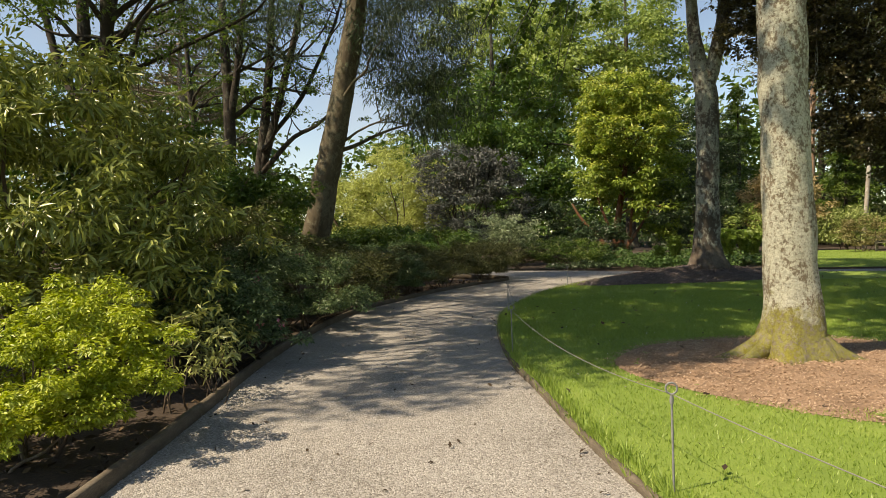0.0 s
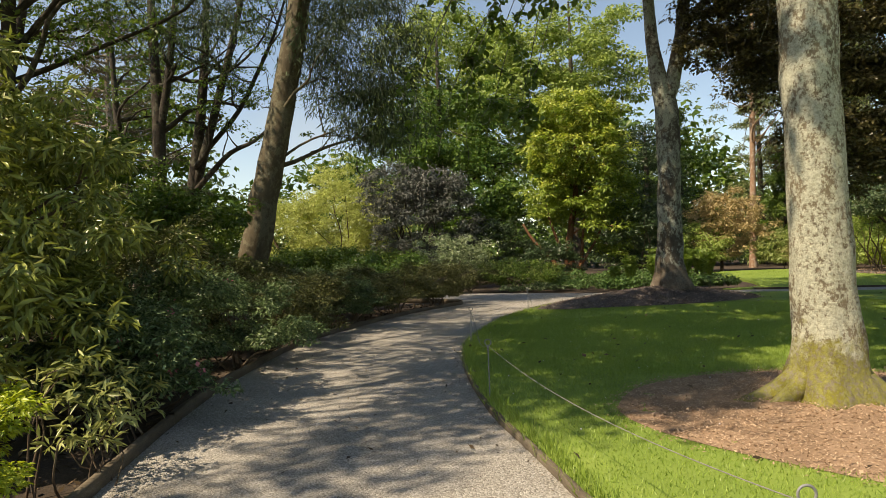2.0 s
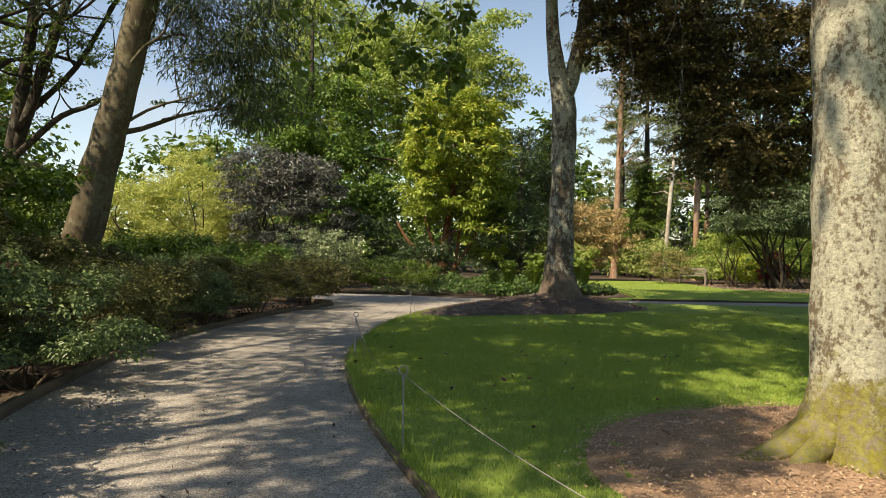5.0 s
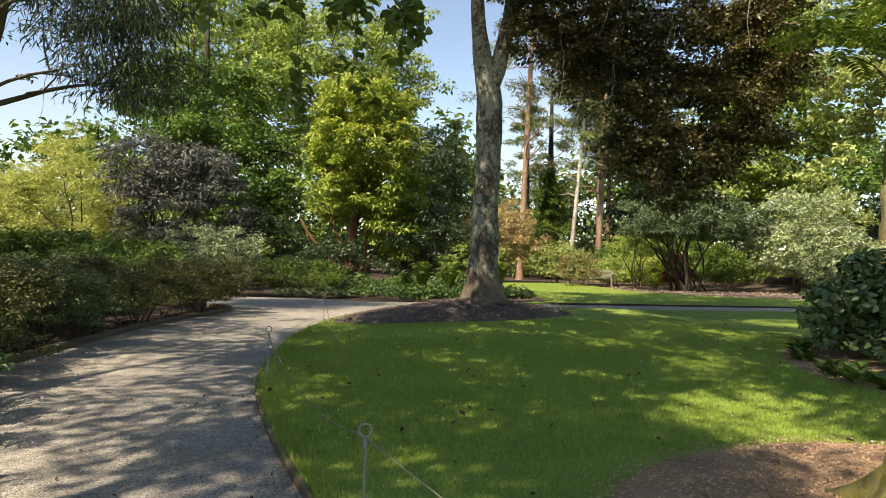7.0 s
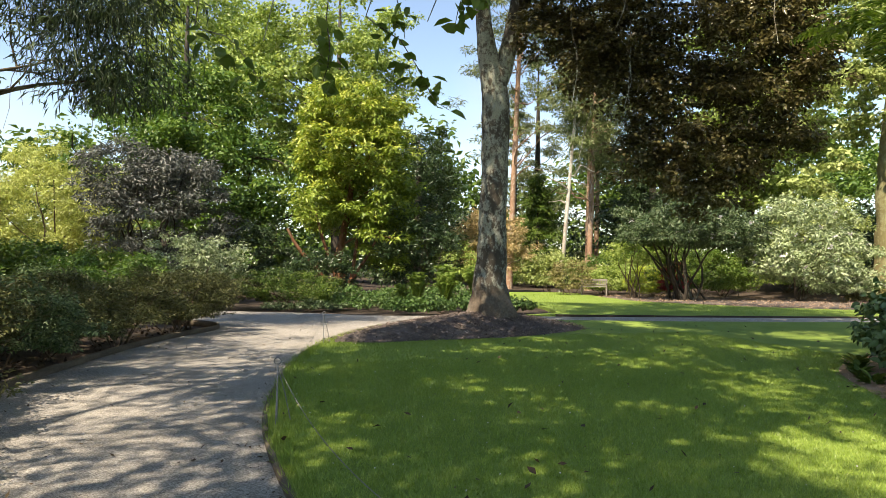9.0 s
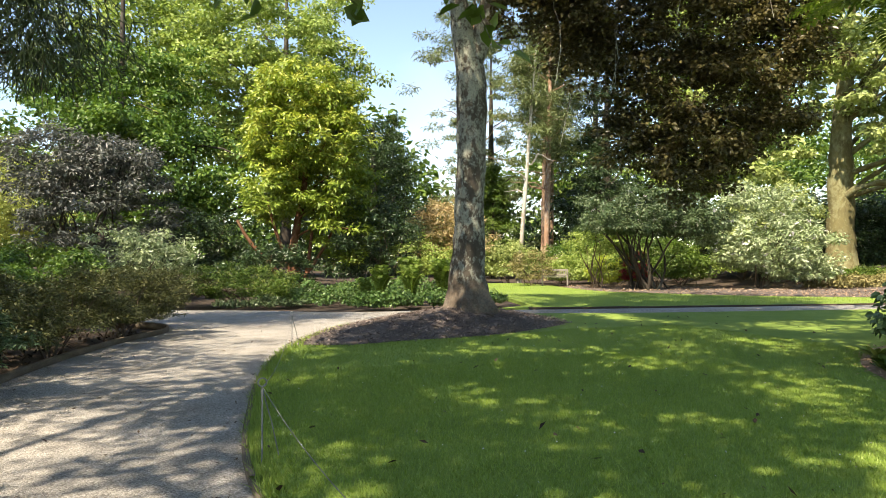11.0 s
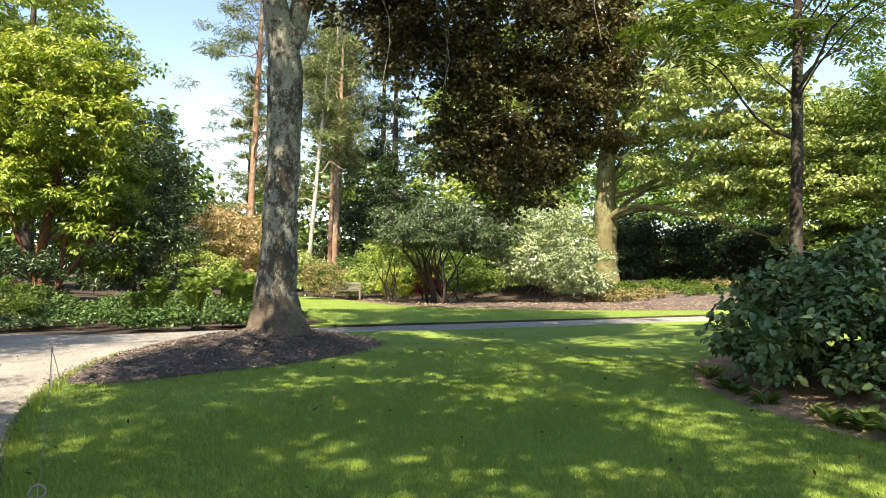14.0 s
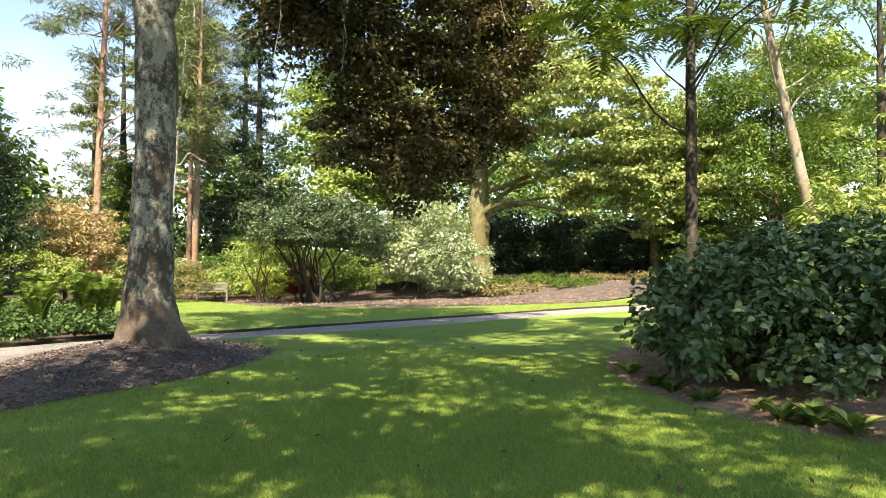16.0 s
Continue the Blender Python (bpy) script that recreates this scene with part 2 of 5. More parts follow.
L_PURPLE = leaf_mat("purple_grey_leaf", (0.032, 0.044, 0.032), (0.085, 0.096, 0.078), (0.215, 0.215, 0.195), 0.5, 0.2)
L_RHODO = leaf_mat("rhododendron_leaf", (0.0768, 0.104, 0.0207), (0.212, 0.247, 0.0583), (0.425, 0.454, 0.123), 0.38, 0.25, 0.45)
# Full sun is put into the lit azalea's colour; border azaleas are darker.
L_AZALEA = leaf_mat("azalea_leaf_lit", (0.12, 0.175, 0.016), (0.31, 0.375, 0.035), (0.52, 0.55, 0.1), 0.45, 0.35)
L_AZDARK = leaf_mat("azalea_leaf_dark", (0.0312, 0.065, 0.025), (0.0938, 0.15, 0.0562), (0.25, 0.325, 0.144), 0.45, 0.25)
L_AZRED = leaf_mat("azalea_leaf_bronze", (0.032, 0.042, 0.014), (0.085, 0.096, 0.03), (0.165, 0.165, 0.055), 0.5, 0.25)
L_PALE = leaf_mat("silver_green_leaf", (0.11, 0.15, 0.06), (0.27, 0.34, 0.16), (0.52, 0.57, 0.38), 0.4, 0.25)
L_ORANGE = leaf_mat("orange_shoot_leaf", (0.19, 0.19, 0.07), (0.38, 0.29, 0.13), (0.54, 0.41, 0.24), 0.5, 0.35)
L_PINE = leaf_mat("pine_needle", (0.07, 0.10, 0.03), (0.15, 0.19, 0.065), (0.29, 0.31, 0.13), 0.5, 0.2)
L_CEDAR = leaf_mat("cedar_needle", (0.05, 0.05, 0.03), (0.12, 0.11, 0.06), (0.21, 0.18, 0.11), 0.5, 0.2)
L_SPRAY = leaf_mat("conifer_spray", (0.03, 0.05, 0.025), (0.065, 0.098, 0.045), (0.12, 0.165, 0.075), 0.5, 0.25)
L_FERN = leaf_mat("fern_frond", (0.075, 0.13, 0.022), (0.16, 0.24, 0.045), (0.28, 0.35, 0.09), 0.5, 0.4)
L_IVY = leaf_mat("ground_cover_leaf", (0.03, 0.07, 0.018), (0.08, 0.15, 0.036), (0.17, 0.25, 0.08), 0.4, 0.25)
L_VIBURNUM = leaf_mat("viburnum_leaf", (0.0531, 0.102, 0.0354), (0.111, 0.177, 0.0638), (0.212, 0.292, 0.12), 0.33, 0.2, 0.45)
L_RHODO2 = leaf_mat("rhododendron_leaf_grey", (0.028, 0.055, 0.022), (0.07, 0.11, 0.045), (0.16, 0.20, 0.10), 0.4, 0.2, 0.4)
L_MID = leaf_mat("mid_green_leaf", (0.0308, 0.0728, 0.014), (0.077, 0.147, 0.0252), (0.168, 0.245, 0.049))
L_WILLOW = leaf_mat("willow_leaf", (0.224, 0.263, 0.0672), (0.403, 0.448, 0.112), (0.582, 0.594, 0.224), 0.5, 0.3)
L_DRY = leaf_mat("dry_green_leaf", (0.10, 0.09, 0.03), (0.20, 0.18, 0.065), (0.34, 0.28, 0.13), 0.6, 0.2)
L_SHOOT = leaf_mat("pale_new_shoot", (0.17, 0.20, 0.06), (0.31, 0.34, 0.11), (0.48, 0.48, 0.2), 0.4, 0.3)
L_FLOWER = leaf_mat("pink_flower", (0.45, 0.12, 0.17), (0.6, 0.2, 0.26), (0.7, 0.35, 0.4), 0.5, 0.3)
L_WHITE = leaf_mat("pale_flower", (0.5, 0.47, 0.5), (0.65, 0.6, 0.64), (0.8, 0.76, 0.78), 0.5, 0.3)
L_RED = leaf_mat("crimson_leaf", (0.12, 0.015, 0.02), (0.25, 0.03, 0.04), (0.4, 0.07, 0.07), 0.5, 0.3)


# ---------- geometry helpers ----------
def mesh_of(name, verts, faces, mat, smooth=False):
    """A mesh from arrays; all faces have the same number of corners."""
    verts, faces = np.asarray(verts, np.float32), np.asarray(faces, np.int32)
    me = bpy.data.meshes.new(name)
    k = faces.shape[1]
    me.vertices.add(len(verts))
    me.vertices.foreach_set("co", verts.ravel())
    me.loops.add(faces.size)
    me.loops.foreach_set("vertex_index", faces.ravel())
    me.polygons.add(len(faces))
    me.polygons.foreach_set("loop_start", np.arange(0, faces.size, k, dtype=np.int32))
    if smooth:
        me.polygons.foreach_set("use_smooth", np.ones(len(faces), bool))
    me.update(calc_edges=True)
    me.materials.append(mat)
    return me


def part(name, data, parent=None, label="", kind=""):
    ob = new(name, data)
    if parent is not None:
        ob.parent = parent
    return tagged(ob, label, kind=kind)


def thing(name, place, label, category, group="", kind=""):
    ob = new(name)
    ob.location = place
    return tagged(ob, label, category, group, kind)


def unit(v):
    return v / np.maximum(np.linalg.norm(v, axis=-1, keepdims=True), 1e-9)


def leaf_arrays(pos, normal, tip, length, width, fold=0.18, droop=0.12, oval=False):
    """Folded leaves on a midrib: two triangles a leaf, or four for an oval one."""
    tip = unit(tip - normal * (tip * normal).sum(1, keepdims=True))
    side = np.cross(normal, tip)
    L, W = length[:, None], width[:, None]
    if oval:
        c = pos + tip * L - normal * L * droop
        m1, m2 = pos + tip * L * 0.28, pos + tip * L * 0.66 - normal * L * droop * 0.4
        s1, s2 = side * W * 0.47, side * W * 0.42
        up = normal * W * fold
        v = np.stack([pos, m1 + s1 + up, m2 + s2 + up, c, m2 - s2 + up, m1 - s1 + up], 1).reshape(-1, 3)
        i = np.arange(len(pos))[:, None] * 6
        f = np.stack([i + np.array(q) for q in ([0, 2, 1], [0, 3, 2], [0, 4, 3], [0, 5, 4])], 1).reshape(-1, 3)
        return v, f
    mid = pos + tip * L * 0.45
    a = pos
    b = mid + side * W * 0.5 + normal * W * fold
    c = pos + tip * L - normal * L * droop
    d = mid - side * W * 0.5 + normal * W * fold
    v = np.stack([a, b, c, d], 1).reshape(-1, 3)
    i = np.arange(len(pos))[:, None] * 4
    f = np.stack([i + np.array([0, 2, 1]), i + np.array([0, 3, 2])], 1).reshape(-1, 3)
    return v, f


def clump_leaves(rng, centres, radii, per, size, aspect, up=0.6, spread=0.7, shell=0.45, droop=0.15, weep=0.0, oval=False):
    """Leaves scattered in clumps. radii: one (rx, ry, rz) a clump. per: leaves a clump."""
    n = len(centres)
    c = np.repeat(np.asarray(centres, float), per, 0)
    r = np.repeat(np.asarray(radii, float), per, 0)
    d = unit(rng.normal(size=(n * per, 3)))
    d[:, 2] = np.where(d[:, 2] < -0.3, d[:, 2] * 0.4, d[:, 2])
    q = rng.random((n * per, 1)) ** shell
    pos = c + d * r * q
    nor = unit(d * 0.5 + np.array([0, 0, up]) + rng.normal(size=d.shape) * spread * 0.6)
    tip = unit(d + rng.normal(size=d.shape) * 0.6 + np.array([0, 0, -weep]))
    L = size * rng.uniform(0.65, 1.25, n * per)
    return leaf_arrays(pos, nor, tip, L, L * aspect, 0.18, droop, oval)


def tube_arrays(points, radii, sides=8, rough=0.0, rng=None, flare=0.0, flare_h=0.35, lobes=5, foot=0.0):
    """A round, tapering limb along points."""
    p = np.asarray(points, float)
    t = unit(np.gradient(p, axis=0))
    ref = np.array([0.0, 1.0, 0.0]) if abs(t[0][1]) < 0.9 else np.array([1.0, 0.0, 0.0])
    u = unit(np.cross(t, ref))
    w = np.cross(t, u)
    th = np.linspace(0, 2 * np.pi, sides, endpoint=False)
    rr = np.repeat(np.asarray(radii, float)[:, None], sides, 1)
    if flare:
        h = np.maximum(p[:, 2] - foot, 0)[:, None]
        rr = rr * (1 + flare * np.exp(-h / flare_h) * (1 + 0.35 * np.cos(lobes * th + 0.7)[None, :] + 0.2 * np.cos(3 * th + 2)[None, :]))
        rr = rr * (1 + 0.05 * np.cos(2 * th + 1)[None, :] * np.cos(h * 1.3))
    if rough and rng is not None:
        rr = rr * (1 + rng.normal(size=rr.shape) * rough)
    v = p[:, None, :] + rr[..., None] * (np.cos(th)[None, :, None] * u[:, None, :] + np.sin(th)[None, :, None] * w[:, None, :])
    m = len(p)
    i, j = np.meshgrid(np.arange(m - 1), np.arange(sides), indexing="ij")
    k = (j + 1) % sides
    f = np.stack([i * sides + j, i * sides + k, (i + 1) * sides + k, (i + 1) * sides + j], -1).reshape(-1, 4)
    return v.reshape(-1, 3), f


def joined(parts):
    vs, fs, o = [], [], 0
    for v, f in parts:
        vs.append(v)
        fs.append(f + o)
        o += len(v)
    return np.concatenate(vs), np.concatenate(fs)


def curve_between(rng, a, b, n=7, sag=0.15, wobble=0.05):
    a, b = np.asarray(a, float), np.asarray(b, float)
    s = np.linspace(0, 1, n)[:, None]
    d = np.linalg.norm(b - a)
    p = a + (b - a) * s
    p[:, 2] += np.sin(s[:, 0] * np.pi) * sag * d
    w = rng.normal(size=(3, 3)) * wobble * d * np.array([[0.5], [0.3], [0.16]])
    for k in range(3):
        p += np.sin(s * np.pi * (k + 1)) * w[k]
    return p


def crown_points(rng, n, centre, radii, shape="round", inner=0.35, boughs=9):
    """Places of the clumps of a crown: gathered into boughs, thinner inside. boughs: clumps a bough, or 0."""
    d = unit(rng.normal(size=(n, 3)))
    q = inner + (1 - inner) * rng.random((n, 1)) ** 0.6
    p = d * q
    if boughs and n >= 20 and shape != "cone":
        k = max(5, n // boughs)
        at = np.resize(np.arange(k), n)
        off = rng.normal(size=(n, 3)) * np.array([0.16, 0.16, 0.1])
        off[:, 2] -= 0.25 * np.hypot(off[:, 0], off[:, 1])
        p = (d * (inner + (1 - inner) * rng.random((n, 1)) ** 0.5))[at] * 0.9 + off
    if shape == "cone":
        h = rng.random(n) ** 1.4
        a = rng.uniform(0, 2 * np.pi, n)
        r = (1 - h) * (0.35 + 0.65 * rng.random(n) ** 0.5) + 0.05
        p = np.stack([np.cos(a) * r, np.sin(a) * r, h * 2 - 1], 1)
    if shape == "dome":
        p[:, 2] = np.where(p[:, 2] < -0.35, -0.35 + (p[:, 2] + 0.35) * 0.3, p[:, 2])
    p = p * (1 + rng.normal(size=(n, 1)) * 0.08)
    return np.asarray(centre, float) + p * np.asarray(radii, float)


def tree(name, label, place, trunk, crown, leaf, bark, seed, limbs=9, category="tree", group="", shape="round",
         clumps=90, per=130, clump_r=(0.7, 1.3), flat=0.65, flare=0.5, up=0.6, inner=0.35, sides=12, limb_r=0.32, weep=0.0, extra=None, twigs=0, flare_h=0.3, boughs=4):
    """trunk: rows (dx, dy, z, radius) from the foot up. crown: list of (centre, radii), local. leaf: (size, aspect, material)."""
    rng = np.random.default_rng(seed)
    root = thing(name, place, label, category, group)
    tr = np.asarray(trunk, float)
    s = np.linspace(0, len(tr) - 1, (len(tr) - 1) * 7 + 1)
    pts = np.stack([np.interp(s, np.arange(len(tr)), tr[:, k]) for k in range(4)], 1)
    for _ in range(3):
        pts[1:-1] = pts[1:-1] * 0.5 + (pts[:-2] + pts[2:]) * 0.25
    pts[1:-1, :2] += rng.normal(size=(len(pts) - 2, 2)) * pts[1:-1, 3:4] * 0.05
    v, f = tube_arrays(pts[:, :3], pts[:, 3], sides, 0.018, rng, flare, flare_h)
    part("trunk", mesh_of("trunk", v, f, bark, True), root)
    cs, rs = [], []
    total = sum(c[1][0] * c[1][1] * c[1][2] for c in crown) ** 1.0
    for c, r, *count in crown:
        n = count[0] if count else max(4, int(clumps * (r[0] * r[1] * r[2]) / total))
        cp = crown_points(rng, n, c, r, shape, inner, boughs)
        cs.append(cp)
        k = rng.uniform(clump_r[0], clump_r[1], n)
        if shape == "cone":
            k = k * (1.15 - 0.75 * (cp[:, 2] - (c[2] - r[2])) / (2 * r[2]))
        rs.append(np.stack([k, k, k * flat], 1))
    cs, rs = np.concatenate(cs), np.concatenate(rs)
    low = cs[:, 2] - rs[:, 2] * 0.6
    cs[:, 2] += np.maximum(0.15 - low, 0)
    pick = rng.permutation(len(cs))[:limbs]
    for i in pick:
        tgt = cs[i]
        z0 = np.clip(tgt[2] - 0.6 * math.hypot(*(tgt[:2])) - 0.3, tr[0][2] + 0.25 * (tr[-1][2] - tr[0][2]), tr[-1][2] * 0.97)
        a = np.array([np.interp(z0, pts[:, 2], pts[:, k]) for k in range(3)])
        r0 = np.interp(z0, pts[:, 2], pts[:, 3]) * limb_r * rng.uniform(0.7, 1.2)
        cv = curve_between(rng, a, tgt, 8, 0.08 if shape != "cone" else -0.02, 0.12)
        limb = part("limb", mesh_of("limb", *tube_arrays(cv, np.linspace(r0, r0 * 0.25, 8), 6), bark, True), root)
        for _ in range(twigs):
            q = cv[rng.integers(3, 7)]
            e = cs[np.argmin(((cs - q - rng.normal(size=3) * 1.2) ** 2).sum(1))]
            part("twig", mesh_of("twig", *tube_arrays(curve_between(rng, q, e, 6, 0.05, 0.15), np.linspace(r0 * 0.4, r0 * 0.1, 6), 5), bark, True), limb)
    v, f = clump_leaves(rng, cs, rs, per, leaf[0], leaf[1], up, weep=weep)
    part("crown", mesh_of("crown", v, f, leaf[2]), root)
    if extra:
        extra(rng, root, cs, rs)
    return root


def shrub(name, label, place, blobs, leaf, seed, per=150, clumps=60, clump_r=(0.18, 0.34), stems=7, stem_r=0.02, bark=None, group="", category="shrub",
          flat=0.7, up=0.6, inner=0.5, shape="dome", weep=0.0, flowers=None, stem_foot=0.25, oval=False, boughs=0):
    """A bush: stems from the ground and a crown of leafy clumps. blobs: list of (centre, radii), local to the foot."""
    rng = np.random.default_rng(seed)
    root = thing(name, place, label, category, group)
    cs, rs = [], []
    total = sum(b[1][0] * b[1][1] * b[1][2] for b in blobs)
    for c, r in blobs:
        n = max(4, int(clumps * (r[0] * r[1] * r[2]) / total))
        cs.append(crown_points(rng, n, c, r, shape, inner, boughs))
        k = rng.uniform(clump_r[0], clump_r[1], n)
        rs.append(np.stack([k, k, k * flat], 1))
    cs, rs = np.concatenate(cs), np.concatenate(rs)
    cs[:, 2] = np.maximum(cs[:, 2], rs[:, 2] + 0.03)
    for i in rng.permutation(len(cs))[:stems]:
        a = np.array([*(rng.normal(size=2) * stem_foot * 0.5), -0.08])
        cv = curve_between(rng, a, cs[i], 8, 0.05, 0.12)
        part("stem", mesh_of("stem", *tube_arrays(cv, np.linspace(stem_r, stem_r * 0.35, 8) * rng.uniform(0.7, 1.3), 6), bark or B_SHRUB, True), root)
    v, f = clump_leaves(rng, cs, rs, per, leaf[0], leaf[1], up, weep=weep, shell=0.35, oval=oval)
    part("foliage", mesh_of("foliage", v, f, leaf[2]), root)
    if flowers:
        count, size, mat, lab, *called = flowers
        k = rng.integers(0, len(cs), count)
        d = unit(rng.normal(size=(count, 3)) + np.array([0, 0, 0.6]))
        p = cs[k] + d * rs[k] * 1.02
        p = np.repeat(p, 6, 0) + rng.normal(size=(count * 6, 3)) * size * 0.35
        dd = unit(rng.normal(size=p.shape) + np.repeat(d, 6, 0))
        L = np.full(len(p), size)
        part(called[0] if called else "blossom", mesh_of("blossom", *leaf_arrays(p, dd, unit(rng.normal(size=p.shape)), L, L * (0.28 if called else 0.8)), mat), root, lab, kind="stuff")
    return root


def smooth_line(points, step=0.25):
    """A smooth line through the plan's points."""
    p = np.asarray(points, float)
    n = len(p)
    out = []
    for i in range(n - 1):
        p0, p1, p2, p3 = p[max(i - 1, 0)], p[i], p[i + 1], p[min(i + 2, n - 1)]
        k = max(2, int(np.linalg.norm(p2 - p1) / step))
        for s in np.linspace(0, 1, k, endpoint=False):
            out.append(0.5 * ((2 * p1) + (p2 - p0) * s + (2 * p0 - 5 * p1 + 4 * p2 - p3) * s * s + (3 * p1 - p0 - 3 * p2 + p3) * s ** 3))
    out.append(p[-1])
    return np.array(out)


def inside(poly, pts):
    """Which of the points lie inside the polygon."""
    x, y = pts[:, 0], pts[:, 1]
    res = np.zeros(len(pts), bool)
    j = len(poly) - 1
    for i in range(len(poly)):
        xi, yi, xj, yj = *poly[i][:2], *poly[j][:2]
        cross = (yi > y) != (yj > y)
        res ^= cross & (x < (xj - xi) * (y - yi) / (yj - yi + 1e-12) + xi)
        j = i
    return res


def rise(x, y):
    """The ground's height: flat by the paths, rising under the far wood and the shrub beds."""
    x, y = np.asarray(x, float), np.asarray(y, float)
    a = np.clip((x - 25) / 8, 0, 1)
    h = 0.7 * a * a * (3 - 2 * a)
    b = np.clip((-3.2 - x) / 6, 0, 1)
    h = h + 0.35 * b * b * (3 - 2 * b)
    c = np.clip((y - 29) / 10, 0, 1) * np.clip((12 - x) / 6, 0, 1)
    return h + 0.3 * c * c * (3 - 2 * c)


def sheet(name, outline, mat, z, label, kind="structure", skirt=0.0):
    """A level sheet of ground within an outline, with a skirt down to the soil."""
    bm = bmesh.new()
    vs = [bm.verts.new((x, y, z + float(rise(x, y)))) for x, y in outline]
    face = bm.faces.new(vs)
    face.normal_update()
    if face.normal.z < 0:
        face.normal_flip()
    if skirt:
        low = [bm.verts.new((v.co.x, v.co.y, v.co.z - skirt)) for v in vs]
        for i in range(len(vs)):
            j = (i + 1) % len(vs)
            bm.faces.new((vs[i], vs[j], low[j], low[i]))
    bmesh.ops.triangulate(bm, faces=[face])
    me = bpy.data.meshes.new(name)
    bm.to_mesh(me)
    bm.free()
    me.materials.append(mat)
    return tagged(new(name, me), label, kind=kind)


# ---------- plan ----------
EDGE_RIGHT = smooth_line([(3.4, -6), (2.6, 1.0), (2.0, 3.8), (1.7, 4.9), (1.45, 5.8), (1.1, 7.3), (0.8, 8.6), (0.5, 10.8), (0.4, 12.9), (0.58, 14.6), (0.95, 16.7), (1.5, 18.6), (2.3, 20.3), (3.3, 21.8), (4.6, 23.0)])
EDGE_LEFT = smooth_line([(0.2, -6), (-0.6, 1.0), (-1.2, 4.7), (-1.5, 6.3), (-1.9, 8.3), (-2.2, 10.5), (-2.35, 13), (-2.3, 14.5), (-2.0, 16.2), (-1.5, 18.5), (-0.9, 20.4), (-0.1, 22.4), (-1.0, 24.0), (-4, 25.6), (-9, 26.6)])
STRIP_NEAR = smooth_line([(4.6, 23.0), (6.2, 23.5), (7.9, 23.2), (10.7, 22.3), (14.0, 21.6), (17.7, 20.8), (21.7, 19.6), (27, 17.6), (34, 14.0)])
STRIP_FAR = smooth_line([(35, 16.2), (28, 19.8), (25.2, 20.9), (20.4, 22.2), (13.9, 23.5), (8.7, 24.6), (6.4, 25.3), (4.6, 25.4), (3.4, 25.9), (2.3, 26.8), (0.1, 27.8), (-3, 28.8), (-9, 29.6)])

# ---------- ground ----------
_g = np.concatenate([-np.geomspace(900, 45, 14), np.linspace(-40, 60, 81), np.geomspace(66, 900, 14)])
_gx, _gy = np.meshgrid(_g, _g + 10, indexing="ij")
_n = len(_g)
_rng = np.random.default_rng(3)
_gz = rise(_gx, _gy) - 0.06 + _rng.normal(size=_gx.shape) * 0.004
_i, _j = np.meshgrid(np.arange(_n - 1), np.arange(_n - 1), indexing="ij")
_f = np.stack([_i * _n + _j, (_i + 1) * _n + _j, (_i + 1) * _n + _j + 1, _i * _n + _j + 1], -1).reshape(-1, 4)
tagged(new("ground", mesh_of("ground", np.stack([_gx, _gy, _gz], -1).reshape(-1, 3), _f, M_SOIL, True)), "dark leaf-strewn woodland soil under the shrubs", kind="structure")
sheet("path", np.concatenate([EDGE_RIGHT, STRIP_NEAR[1:], STRIP_FAR, EDGE_LEFT[::-1]]), M_GRAVEL, 0.0, "pale crushed gravel garden path with dappled shade", skirt=0.1)
LAWN = np.concatenate([EDGE_RIGHT, STRIP_NEAR[1:], smooth_line([(40, 4), (38, -8), (20, -14), (3.6, -8)], 2.0)])
sheet("lawn", LAWN, M_LAWN, 0.03, "short mown green lawn beside the gravel path", skirt=0.1)
FAR_LAWN = np.concatenate([STRIP_FAR[: int(len(STRIP_FAR) * 0.62)], smooth_line([(9.5, 25.6), (10.5, 29), (11.5, 35), (13, 41), (17.5, 41), (16.6, 34), (16.4, 31.5), (18.5, 27.8), (20.8, 25.6), (25, 23.4), (29, 21.4), (33, 18.6)], 0.6)])
sheet("far_lawn", FAR_LAWN, M_LAWN, 0.04, "sunlit strip of mown lawn beyond the path", skirt=0.1)


